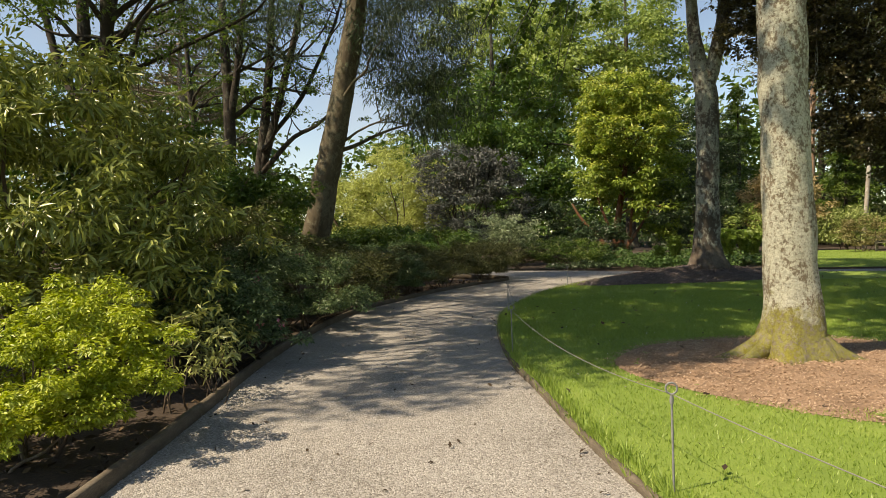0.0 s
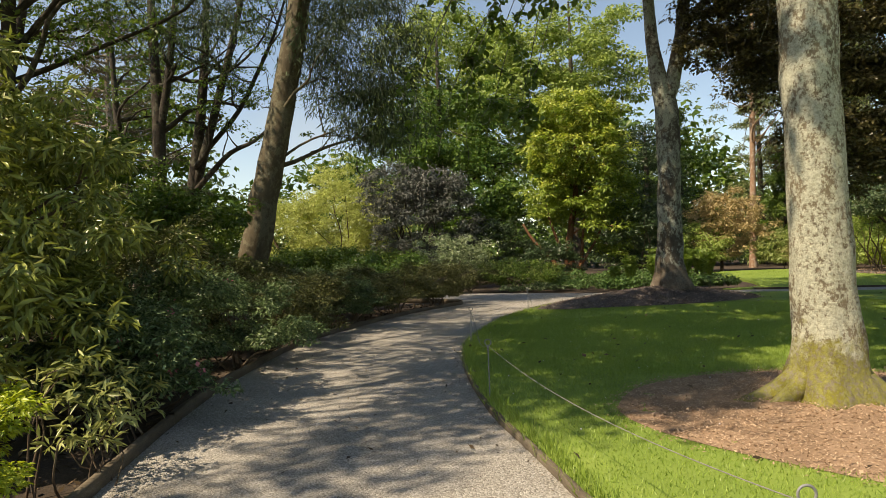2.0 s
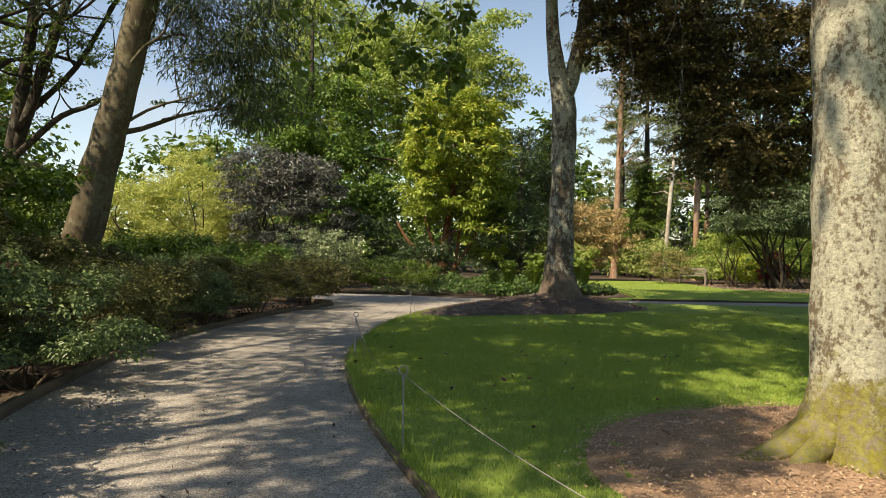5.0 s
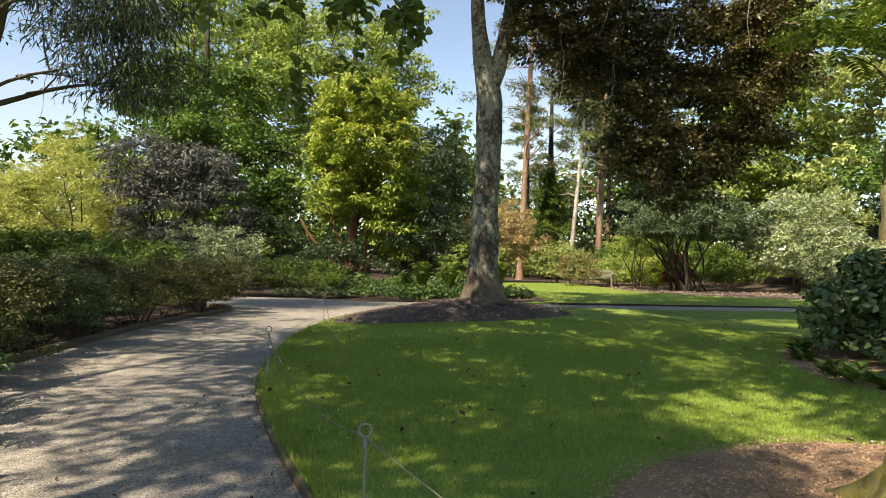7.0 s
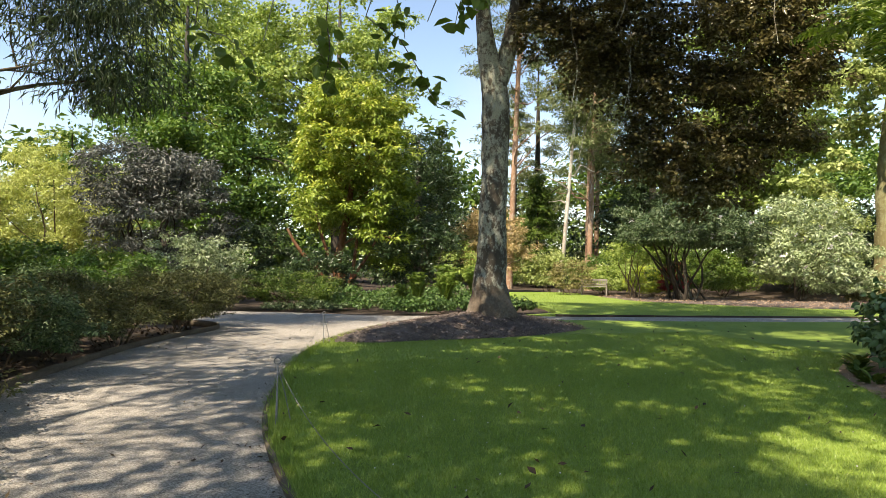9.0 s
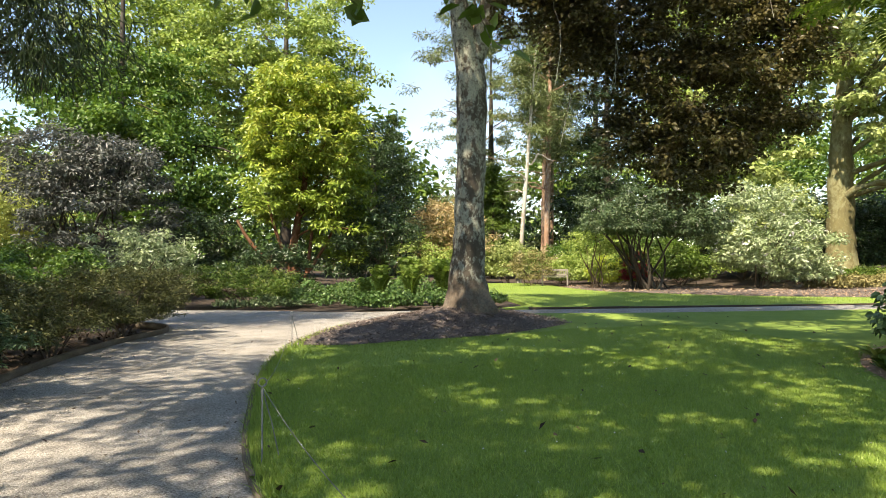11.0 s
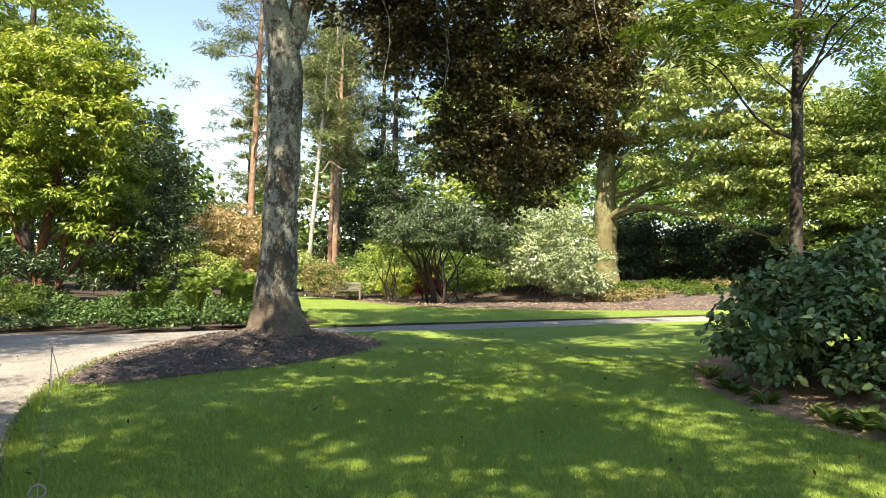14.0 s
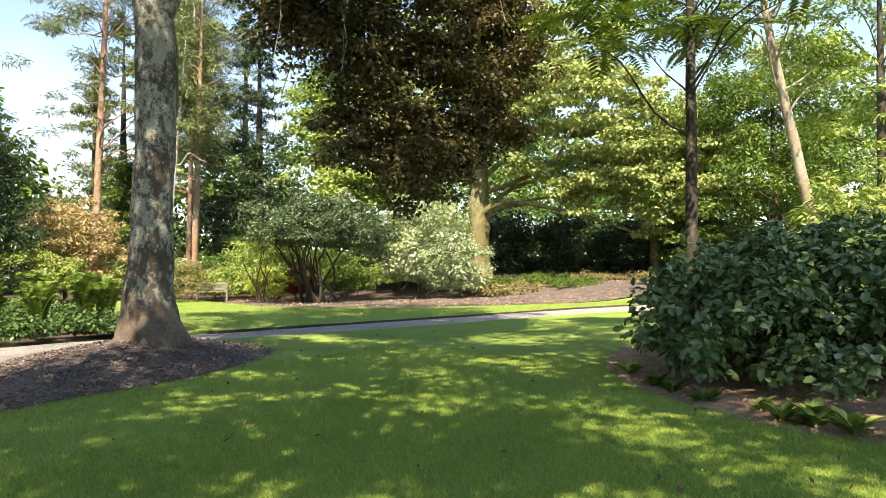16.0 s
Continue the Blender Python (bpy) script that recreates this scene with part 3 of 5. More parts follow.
def mulch_bed(name, outline, centre, height, label, mat, seed, chips, chip, chip_mat=None):
    """A bed of bark mulch, heaped to its middle, with loose chips."""
    rng = np.random.default_rng(seed)
    o = np.asarray(outline)
    c = np.asarray(centre, float)
    rings = 9
    s = np.linspace(1, 0, rings)
    v = np.concatenate([np.column_stack([c + (o - c) * k, np.full(len(o), 0.035 + height * (1 - k) ** 0.8 * (1 if k < 1 else 0)) + rng.normal(size=len(o)) * 0.012 * (k < 1)]) for k in s])
    v[:, 2] += rise(v[:, 0], v[:, 1])
    m = len(o)
    f = np.array([[i * m + j, i * m + (j + 1) % m, (i + 1) * m + (j + 1) % m, (i + 1) * m + j] for i in range(rings - 1) for j in range(m)])
    bed = tagged(new(name, mesh_of(name, v, f, mat, True)), label, kind="structure")
    a = rng.integers(0, m, chips)
    k = np.sqrt(rng.random(chips)) * 1.03
    xy = c + (o[a] - c) * k[:, None] + rng.normal(size=(chips, 2)) * 0.06
    z = 0.04 + height * np.maximum(1 - k, 0) ** 0.8 + rng.random(chips) * 0.015
    p = np.column_stack([xy, z + rise(xy[:, 0], xy[:, 1])])
    nor = unit(np.array([0, 0, 1.0]) + rng.normal(size=p.shape) * 0.35)
    L = chip * rng.uniform(0.5, 1.6, chips)
    part("loose_chips", mesh_of("loose_chips", *leaf_arrays(p, nor, unit(rng.normal(size=p.shape)), L, L * 0.4, 0.25, -0.1), chip_mat or M_CHIP), bed, "loose brown bark chips", kind="stuff")
    return bed


def ellipse(c, r, n=72, wob=0.06, seed=0, turn=0.0):
    rng = np.random.default_rng(seed)
    a = np.linspace(0, 2 * np.pi, n, endpoint=False)
    w = 1 + wob * (np.sin(3 * a + rng.random() * 6) + 0.6 * np.sin(5 * a + rng.random() * 6)) + rng.normal(size=n) * 0.008
    x, y = np.cos(a) * r[0] * w, np.sin(a) * r[1] * w
    ct, st = math.cos(turn), math.sin(turn)
    return np.column_stack([c[0] + x * ct - y * st, c[1] + x * st + y * ct])

mulch_bed("mulch_bed", smooth_line([(2.0, 8.9), (1.85, 8.3), (2.05, 7.6), (2.6, 6.85), (3.4, 6.2), (4.6, 6.2), (5.6, 7.2), (5.6, 8.6), (4.9, 9.6), (4.1, 10.0), (3.0, 9.85), (2.3, 9.4), (2.0, 8.9)], 0.15)[:-1], (3.6, 8.4), 0.05, "brown bark mulch ring around the beech", M_MULCH, 5, 28000, 0.02)
mulch_bed("mulch_mound", smooth_line([(1.75, 19.1), (2.5, 18.75), (3.4, 18.9), (4.9, 19.1), (6.3, 19.7), (7.6, 20.7), (7.4, 22.0), (6.3, 23.2), (4.7, 22.9), (3.3, 21.7), (2.35, 20.4), (1.75, 19.1)], 0.2)[:-1], (5.4, 20.9), 0.4, "low mound of dark bark mulch around the twin-stemmed beech", M_MOUND, 6, 20000, 0.04, M_CHIP_DARK)
mulch_bed("shrub_bed", smooth_line([(6.4, 11.4), (6.5, 12.2), (6.95, 13.1), (8.1, 14.5), (10.1, 15.6), (13, 15.9), (15.5, 13.5), (15, 10), (11, 8.5), (7.5, 9.5), (6.4, 11.4)], 0.3)[:-1], (10.6, 12.4), 0.05, "reddish soil bed under the viburnum bush", M_MULCH, 7, 7000, 0.04)
mulch_bed("far_shrub_bed", smooth_line([(16.3, 31.6), (18.5, 28.0), (20.8, 25.9), (25, 23.7), (29, 21.7), (33, 19.4), (35.5, 21.5), (33, 26), (28.5, 31), (22, 36), (17.5, 36.5), (16.3, 31.6)], 0.5)[:-1], (24, 29), 0.1, "brown mulch and leaf litter under the rhododendrons", M_MOUND, 8, 9000, 0.08)

# ---------- timber edging ----------
def edging(name, line, label, seed, height=0.07, wide=0.05, length=2.0, mat=None, piece="board"):
    """Timber boards set on edge along the path."""
    rng = np.random.default_rng(seed)
    root = thing(name, (0, 0, 0), label, "edging", kind="structure")
    k = int(length / 0.25)
    for i in range(0, len(line) - 1, k):
        seg = line[i:i + k + 1]
        if len(seg) < 2:
            continue
        t = unit(np.gradient(seg, axis=0))
        nrm = np.column_stack([-t[:, 1], t[:, 0]])
        seg = seg.copy()
        seg[0] += t[0] * 0.006
        seg[-1] -= t[-1] * 0.006
        lift = rng.normal() * 0.006
        prof = [(-wide / 2, -0.06), (-wide / 2, height - 0.008), (-wide / 2 + 0.008, height), (wide / 2 - 0.008, height), (wide / 2, height - 0.008), (wide / 2, -0.06)]
        v = np.concatenate([np.column_stack([seg + nrm * a, np.full(len(seg), b + lift) + rng.normal(size=len(seg)) * 0.002]) for a, b in prof])
        m, q = len(seg), len(prof)
        f = [[a * m + j, a * m + j + 1, (a + 1) % q * m + j + 1, (a + 1) % q * m + j] for a in range(q) for j in range(m - 1)]
        part(piece, mesh_of(piece, v, np.array(f), mat or M_EDGING), root)
    return root


edging("edging_1", EDGE_RIGHT[24:], "weathered timber edging boards along the lawn", 1, 0.05, 0.045)
edging("edging_2", EDGE_LEFT[24:130], "weathered timber edging boards along the shrub border", 2, 0.09, 0.055)

edging("turf_edge", STRIP_FAR[: int(len(STRIP_FAR) * 0.6)] + np.array([0.0, 0.03]), "dark cut turf edge of the far lawn", 3, 0.05, 0.1, 4.0, M_SOIL, "cut_edge")

# ---------- beech beside the lawn ----------
def sprigs(rng, root, cs, rs):
    """Twigs of leaves that hang over the path."""
    base = np.array(root.location)
    for k, (x, y, z, n, spread) in enumerate([(-0.1, 10.9, 3.12, 110, 0.6), (0.25, 11.0, 3.12, 120, 0.6), (0.6, 11.1, 3.3, 170, 0.5), (0.85, 11.2, 3.4, 190, 0.6), (1.15, 10.9, 3.3, 160, 0.45), (1.35, 10.6, 3.6, 120, 0.4), (0.9, 10.8, 4.2, 130, 0.7)]):
        top = np.array([x + 1.2, y - 0.9, z + 2.0])
        tip = np.array([x, y, z - 0.55])
        cv = curve_between(rng, top - base, tip - base, 10, 0.1, 0.06)
        tw = [tube_arrays(cv, np.linspace(0.014, 0.003, 10), 5)]
        pos, nor, tipd = [], [], []
        for _ in range(7):
            a = cv[rng.integers(3, 10)]
            b = a + np.array([*rng.normal(size=2) * spread * 0.5, -rng.uniform(0.15, 0.55)])
            c2 = curve_between(rng, a, b, 6, 0.1, 0.1)
            tw.append(tube_arrays(c2, np.linspace(0.005, 0.002, 6), 4))
            m = n // 7
            q = rng.random(m)[:, None]
            pos.append(a + (b - a) * q + rng.normal(size=(m, 3)) * 0.03)
            nor.append(unit(np.array([0, 0, 0.7]) + rng.normal(size=(m, 3)) * 0.7))
            tipd.append(unit(rng.normal(size=(m, 3)) * 0.8 + np.array([0, 0, -0.7])))
        twig = part("hanging_twig", mesh_of("hanging_twig", *joined(tw), B_BEECH2, True), root)
        p = np.concatenate(pos)
        L = rng.uniform(0.075, 0.12, len(p))
        part("hanging_leaves", mesh_of("hanging_leaves", *leaf_arrays(p, np.concatenate(nor), np.concatenate(tipd), L, L * 0.62, oval=True), L_BEECH), twig)


def beech_foot(rng, root, cs, rs):
    """Surface roots that run out from the flared foot, and the hanging twigs."""
    for a, L, r in ((-0.55, 0.72, 0.13), (-2.65, 0.62, 0.11), (0.5, 0.8, 0.12), (1.9, 0.7, 0.12), (3.2, 0.75, 0.13)):
        u = np.linspace(0, 1, 9)
        w = a + 0.25 * np.sin(u * 2.2 + a)
        cv = np.column_stack([np.cos(w) * (0.1 + L * u), np.sin(w) * (0.1 + L * u), 0.38 * (1 - u) ** 2.2 - 0.03])
        part("root", mesh_of("root", *tube_arrays(cv, r * (1 - 0.72 * u), 12, 0.03, rng), B_BEECH, True), root)
    sprigs(rng, root, cs, rs)


# The beech's crown is unseen, set off its trunk to shade the lawn.
tree("beech_tree", "tall beech with pale lichen-blotched bark and mossy flared foot", (3.55, 8.45, 0.02),
     [(0, 0, -0.1, 0.25), (0, 0.0, 0.6, 0.24), (-0.02, 0.02, 3, 0.225), (0.02, 0, 6, 0.21), (0, 0, 11, 0.15), (0, 0, 15, 0.06)],
     [((-3.0, 2.4, 11.2), (6.2, 6.6, 3.2))], (0.19, 0.65, L_BEECH), B_BEECH, 11, 12, clumps=360, per=110, clump_r=(0.5, 0.95), flare_h=0.2, flare=0.85, sides=40, extra=beech_foot, boughs=0)

# ---------- copper beech on the mound ----------
def second_stem(rng, root, cs, rs):
    cv = np.array([(-0.02, 0, 4.6), (0.22, -0.06, 5.3), (0.5, -0.1, 6.6), (0.7, -0.2, 8.5), (0.8, -0.2, 11)])
    part("stem", mesh_of("stem", *tube_arrays(cv, [0.2, 0.19, 0.17, 0.14, 0.09], 14, 0.02, rng), B_BEECH2, True), root)
    # Out-of-view clumps of larger leaves, added to shade the far lawn.
    c = crown_points(rng, 230, (1.0, -0.4, 12.0), (6.2, 5.6, 3.0), "round", 0.2, 0)
    k = rng.uniform(0.6, 1.0, len(c))
    part("unseen_shade_crown", mesh_of("unseen_shade_crown", *clump_leaves(rng, c, np.column_stack([k, k, k * 0.5]), 85, 0.2, 0.66, 0.6), L_COPPER), root)
    for b, e in (((0.45, -0.1, 6.6), (2.8, -1.9, 8.2)), ((0.55, -0.1, 7.4), (3.8, -2.4, 9.0)), ((0.6, -0.1, 7.5), (5.2, -3.4, 8.4)), ((0.4, -0.1, 6.2), (4.0, -1.8, 6.6))):
        part("limb", mesh_of("limb", *tube_arrays(curve_between(rng, b, e, 9, 0.06, 0.05), np.linspace(0.12, 0.03, 9), 8), B_BEECH2, True), root)
        for _ in range(5):
            s = np.array(b) + (np.array(e) - b) * rng.uniform(0.5, 1)
            t = s + np.array([rng.normal() * 0.7, rng.normal() * 0.7, -rng.uniform(1.2, 3.6)])
            part("limb", mesh_of("limb", *tube_arrays(curve_between(rng, s, t, 8, 0.1, 0.1), np.linspace(0.022, 0.006, 8), 5), B_BEECH2, True), root)


# The last crown group sits above the view, added to shade the trunk.
tree("copper_beech_tree", "twin-stemmed beech with grey bark and dark copper leaves", (5.46, 20.85, 0.33),
     [(0, 0, -0.35, 0.36), (0.0, 0, 0.6, 0.33), (0.04, 0, 2.5, 0.30), (0.09, 0, 4.6, 0.29), (-0.22, 0.05, 6.2, 0.17), (-0.3, 0.1, 8.5, 0.14), (-0.3, 0.1, 13, 0.05)],
     [((1.0, -0.6, 12.0), (6.0, 5.5, 3.6), 110), ((1.5, -0.8, 6.7), (0.8, 0.9, 1.4), 44), ((2.2, -1.2, 6.1), (0.9, 0.9, 1.8), 60), ((3.0, -1.65, 5.3), (0.95, 0.95, 2.5), 90), ((3.9, -2.15, 5.0), (0.95, 0.95, 2.7), 105),
      ((4.8, -2.65, 5.4), (0.95, 0.95, 2.4), 90), ((5.4, -3.0, 6.0), (0.75, 0.9, 2.4), 64), ((3.5, -1.95, 2.9), (0.75, 0.7, 0.95), 36), ((4.3, -2.4, 3.3), (0.75, 0.7, 1.0), 34), ((2.75, -1.5, 3.6), (0.7, 0.7, 1.0), 28), ((1.0, -0.5, 6.2), (0.8, 0.8, 0.9), 40), ((1.9, -1.0, 5.2), (0.7, 0.7, 1.0), 34), ((5.1, -2.9, 4.0), (0.6, 0.6, 0.9), 22), ((3.2, -1.8, 8.5), (3.2, 1.6, 1.5), 120), ((0.9, -0.6, 8.1), (1.3, 1.2, 1.3), 54), ((-4.0, -2.7, 10.4), (1.9, 1.9, 2.3), 70)],
     (0.1, 0.66, L_COPPER), B_BEECH2, 12, 0, per=85, clump_r=(0.22, 0.48), flare=0.6, sides=32, extra=second_stem, inner=0.1, boughs=0)

# ---------- trees on the far side ----------
def compound_leaves(rng, root, cs, rs):
    """Long drooping leaves made of paired leaflets."""
    for c in cs:
        for _ in range(5):
            a = rng.uniform(0, 6.28)
            L = rng.uniform(0.65, 1.1)
            s = np.linspace(0, 1, 11)
            p = c + np.column_stack([np.cos(a) * L * s, np.sin(a) * L * s, 0.12 * s - 0.38 * L * s ** 2])
            t = unit(np.gradient(p, axis=0))
            side = unit(np.cross(t, [0, 0, 1.0]))
            n = np.cross(side, t)
            q = np.concatenate([p[1:], p[1:]])
            d = np.concatenate([side[1:] + t[1:] * 0.5, -side[1:] + t[1:] * 0.5])
            w = np.tile(0.23 * np.sin(np.linspace(0.7, 2.7, 10)), 2)
            part("compound_leaf", mesh_of("compound_leaf", *leaf_arrays(q, unit(np.concatenate([n[1:], n[1:]])), unit(d - np.array([0, 0, 0.25])), w, w * 0.32), L_GREEN), root)


def new_growth(rng, root, cs, rs):
    """Lime-coloured young leaves on the outer tips of the upper boughs."""
    for b, e, r in (((-0.2, 0, 0.1), (-2.3, -0.1, 2.6), 0.13), ((0.0, -0.1, 0.1), (-1.2, -0.4, 3.4), 0.11), ((0.1, 0, 0.1), (0.6, -0.3, 3.2), 0.1), ((0.1, 0.1, 0.1), (1.6, -0.2, 3.0), 0.09)):
        part("limb", mesh_of("limb", *tube_arrays(curve_between(rng, b, e, 10, -0.12, 0.06), np.linspace(r, r * 0.45, 10), 8, 0.03, rng), B_RUSSET, True), root, "russet peeling stem")
    up = cs[:, 2] > 3.4 + rng.random(len(cs)) * 2.0
    c, r = cs[up], rs[up]
    part("new_growth", mesh_of("new_growth", *clump_leaves(rng, c + r * np.array([0, 0, 0.55]), r * 0.85, 34, 0.2, 0.38, 0.9), L_LIME), root, "lime-yellow young leaves", kind="stuff")


tree("magnolia_tree", "broad evergreen tree with glossy yellow-green leaves in sun", (4.6, 35.5, 0.25),
     [(0, 0, -0.1, 0.22), (-0.2, 0, 1.5, 0.17), (0.3, 0, 4, 0.12), (0.4, 0, 8, 0.05)],
     [((0.3, 0, 7.5), (2.1, 2.0, 1.25), 100), ((0.4, 0, 5.8), (2.5, 2.3, 1.5), 120), ((0.6, 0, 4.0), (2.4, 2.1, 1.6), 95), ((-0.9, 0, 3.6), (1.4, 1.4, 1.1), 36), ((1.7, -0.3, 2.5), (1.5, 1.4, 1.7), 48)],
     (0.21, 0.4, L_YELLOW), B_RUSSET, 21, 12, clumps=330, per=85, clump_r=(0.3, 0.55), inner=0.6, flat=0.65, boughs=0, extra=new_growth)
tree("broadleaf_tree", "tall dark green broadleaf tree behind the magnolia", (-2.5, 49, 0.3),
     [(0, 0, -0.1, 0.4), (0, 0, 4, 0.32), (0, 0, 10, 0.2), (0, 0, 16, 0.08)],
     [((-0.3, 0, 9.2), (5.0, 5, 4.0)), ((1.0, -2, 6), (5.2, 4.6, 3.6)), ((3.6, -4, 3.4), (3.8, 3, 2.8)), ((6.0, -5, 4.0), (3.0, 2.5, 3.0))], (0.26, 0.6, L_MID), B_DARK, 22, 14, clumps=330, per=100, clump_r=(0.7, 1.3), flat=0.45, twigs=1)
tree("broadleaf_tree", "tall bright green broadleaf tree in full sun", (7.5, 57, 0.3),
     [(0, 0, -0.1, 0.45), (0, 0, 6, 0.35), (0, 0, 14, 0.2), (0, 0, 21, 0.08)],
     [((-1, 0, 17), (7.0, 6.0, 6)), ((-3, -1, 11.5), (7, 6, 5))], (0.3, 0.6, L_FRESH), B_DARK, 23, 14, clumps=380, per=95, clump_r=(0.8, 1.4), flat=0.45, twigs=1)
tree("broadleaf_tree", "tall bright green broadleaf tree in full sun", (-4.5, 63, 0.3),
     [(0, 0, -0.1, 0.45), (0, 0, 6, 0.35), (0, 0, 20, 0.08)], [((2, 0, 17), (7, 6.5, 7))], (0.36, 0.6, L_FRESH), B_DARK, 24, 8, clumps=190, per=85, clump_r=(0.9, 1.6), boughs=0)
tree("yew_tree", "dark green columnar yew", (10.0, 43.5, 0.2), [(0, 0, -0.1, 0.25), (0, 0, 4, 0.18), (0, 0, 8.5, 0.05)],
     [((0, 0, 4.6), (2.1, 2.1, 4.3)), ((-1.6, -1.2, 2.6), (1.8, 1.6, 2.6))], (0.2, 0.3, L_DARK), B_DARK, 25, 5, clumps=230, per=110, clump_r=(0.45, 0.75), boughs=0)
tree("orange_shrub_tree", "pieris with orange young shoots over green leaves", (14.4, 44.5, 0), [(0, 0, -0.1, 0.1), (0, 0, 1.5, 0.07), (0, 0, 3.5, 0.03)],
     [((0.3, 0, 3.4), (2.2, 2.0, 1.5)), ((0.6, -0.5, 2.0), (2.2, 1.8, 1.3))], (0.2, 0.35, L_ORANGE), B_SHRUB, 26, 8, category="shrub", clumps=170, per=60, clump_r=(0.28, 0.5), flare=0, boughs=0)
shrub("green_shrub", "fresh green shrub in front of the orange pieris", (12.4, 43.5, 0), [((0, 0, 1.3), (2.4, 1.8, 1.4))], (0.18, 0.4, L_FRESH), 27, 90, 80, (0.3, 0.6))
shrub("green_shrub", "green leafy shrub in sun behind the lawn", (17.6, 42.6, 0), [((0, 0, 1.2), (1.7, 1.3, 1.4))], (0.18, 0.4, L_MAPLE), 28, 80, 50, (0.3, 0.5))


def pine(place, height, r, seed, label, leanx=0.0, bare=0.5, spread=3.0, leafm=None, clumps=70, dead=8, bark=None):
    def snags(rng, root, cs, rs):
        for _ in range(dead):
            z = rng.uniform(0.3, 0.75) * height
            a = rng.uniform(0, 6.28)
            L = rng.uniform(0.8, 2.8)
            p = np.array([leanx * z / height, 0, z])
            e = p + np.array([math.cos(a) * L, math.sin(a) * L, rng.uniform(-0.2, 0.9)])
            part("dead_branch", mesh_of("dead_branch", *tube_arrays(curve_between(rng, p, e, 7, 0.08, 0.15), np.linspace(0.05, 0.012, 7), 5), bark or B_PINE, True), root)
    return tree("pine_tree", label, place, [(0, 0, -0.1, r), (leanx * 0.3, 0, height * 0.3, r * 0.85), (leanx * 0.7, 0, height * 0.7, r * 0.6), (leanx, 0, height, r * 0.15)],
                [((leanx * 0.8, 0, height * (bare + (1 - bare) * 0.55)), (spread, spread, height * (1 - bare) * 0.5))], (0.34, 0.16, leafm or L_PINE), bark or B_PINE, seed, 16,
                clumps=clumps, per=90, clump_r=(0.5, 1.0), flat=0.5, flare=0.2, extra=snags, inner=0.2)


pine((18.3, 50.2, 0), 24, 0.23, 31, "tall pine with bare orange trunk and sparse crown", 0.9, 0.3, 3.9, clumps=125, dead=16)
pine((24.4, 50.5, 0), 20, 0.18, 32, "slim pine with reddish trunk and dead twigs", 0.4, 0.25, 2.8, clumps=190, dead=16)
pine((27.2, 54, 0.3), 23, 0.2, 33, "tall pine with reddish trunk", 0.2, 0.28, 3.4, clumps=200, dead=12)
pine((19.0, 44.0, 0), 14, 0.14, 34, "slender pale-barked tree behind the lawn", 1.2, 0.5, 1.8, bark=B_BIRCH, clumps=40, dead=6)
pine((22.6, 47.0, 0), 18, 0.2, 35, "slim pine with pinkish trunk", 0.5, 0.4, 2.2, clumps=60, dead=8)


def conifer(place, height, r, seed, leafm, label):
    return tree("conifer_tree", label, place, [(0, 0, -0.1, height * 0.02), (0, 0, height * 0.5, height * 0.012), (0, 0, height, 0.03)],
                [((0, 0, height * 0.53), (r, r, height * 0.47))], (0.34, 0.22, leafm), B_DARK, seed, 10, shape="cone", clumps=130, per=85, clump_r=(0.6, 1.05), flat=0.4, flare=0.2)


for _p, _h, _r, _s, _m, _l in (((22, 58, 0), 16, 3.6, 41, L_PINE, "green fir in the far shelter belt"), ((29.5, 50, 0.5), 19, 3.4, 42, L_DARK, "dark green fir in the shelter belt"),
                               ((32, 55, 0.5), 21, 4.0, 43, L_DARK, "dark green fir in the shelter belt"), ((17, 62, 0), 13, 3.4, 44, L_GREEN, "green fir in the far shelter belt"),
                               ((25, 60, 0), 20, 4.0, 45, L_PINE, "tall grey-green fir in the shelter belt"), ((12.5, 66, 0), 13, 3.2, 46, L_GREEN, "green fir in the far shelter belt"),
                               ((21.5, 52.5, 0), 8, 2.6, 47, L_GREEN, "young green fir in the shelter belt"), ((26.5, 46.5, 0.2), 9, 2.6, 48, L_DARK, "dark young fir in the shelter belt")):
    conifer(_p, _h, _r, _s, _m, _l)


def cedar(place, height, spread, seed, label):
    """A cedar: level boughs in tiers, each with flat pads of needles along it."""
    rng = np.random.default_rng(seed)
    root = thing("cedar_tree", place, label, "tree")
    z = np.linspace(-0.1, height, 12)
    part("trunk", mesh_of("trunk", *tube_arrays(np.column_stack([0.1 * np.sin(z), 0.08 * np.cos(z), z]), np.linspace(0.34, 0.05, 12), 12, 0.02, rng), B_TAN, True), root)
    V = []
    for k in range(46):
        h = height * (0.32 + 0.66 * (k / 45) ** 0.9)
        a = k * 2.4 + rng.normal() * 0.3
        L = spread * (1.08 - 0.8 * (k / 45) ** 1.6) * rng.uniform(0.6, 1.1)
        b = np.array([math.cos(a) * L, math.sin(a) * L, h + L * rng.uniform(0.05, 0.3)])
        cv = curve_between(rng, (0, 0, h), b, 9, -0.04, 0.06)
        part("limb", mesh_of("limb", *tube_arrays(cv, np.linspace(0.075, 0.015, 9), 6), B_TAN, True), root)
        q = cv[rng.integers(3, 9, 9)] + rng.normal(size=(9, 3)) * np.array([0.45, 0.45, 0.08])
        V.append(clump_leaves(rng, q, np.tile((0.6, 0.6, 0.11), (9, 1)), 34, 0.26, 0.16, 0.9))
    part("crown", mesh_of("crown", *joined(V), L_CEDAR), root)


cedar((-19, 37, 0.4), 14.5, 4.6, 49, "broad cedar with brownish layered branches")
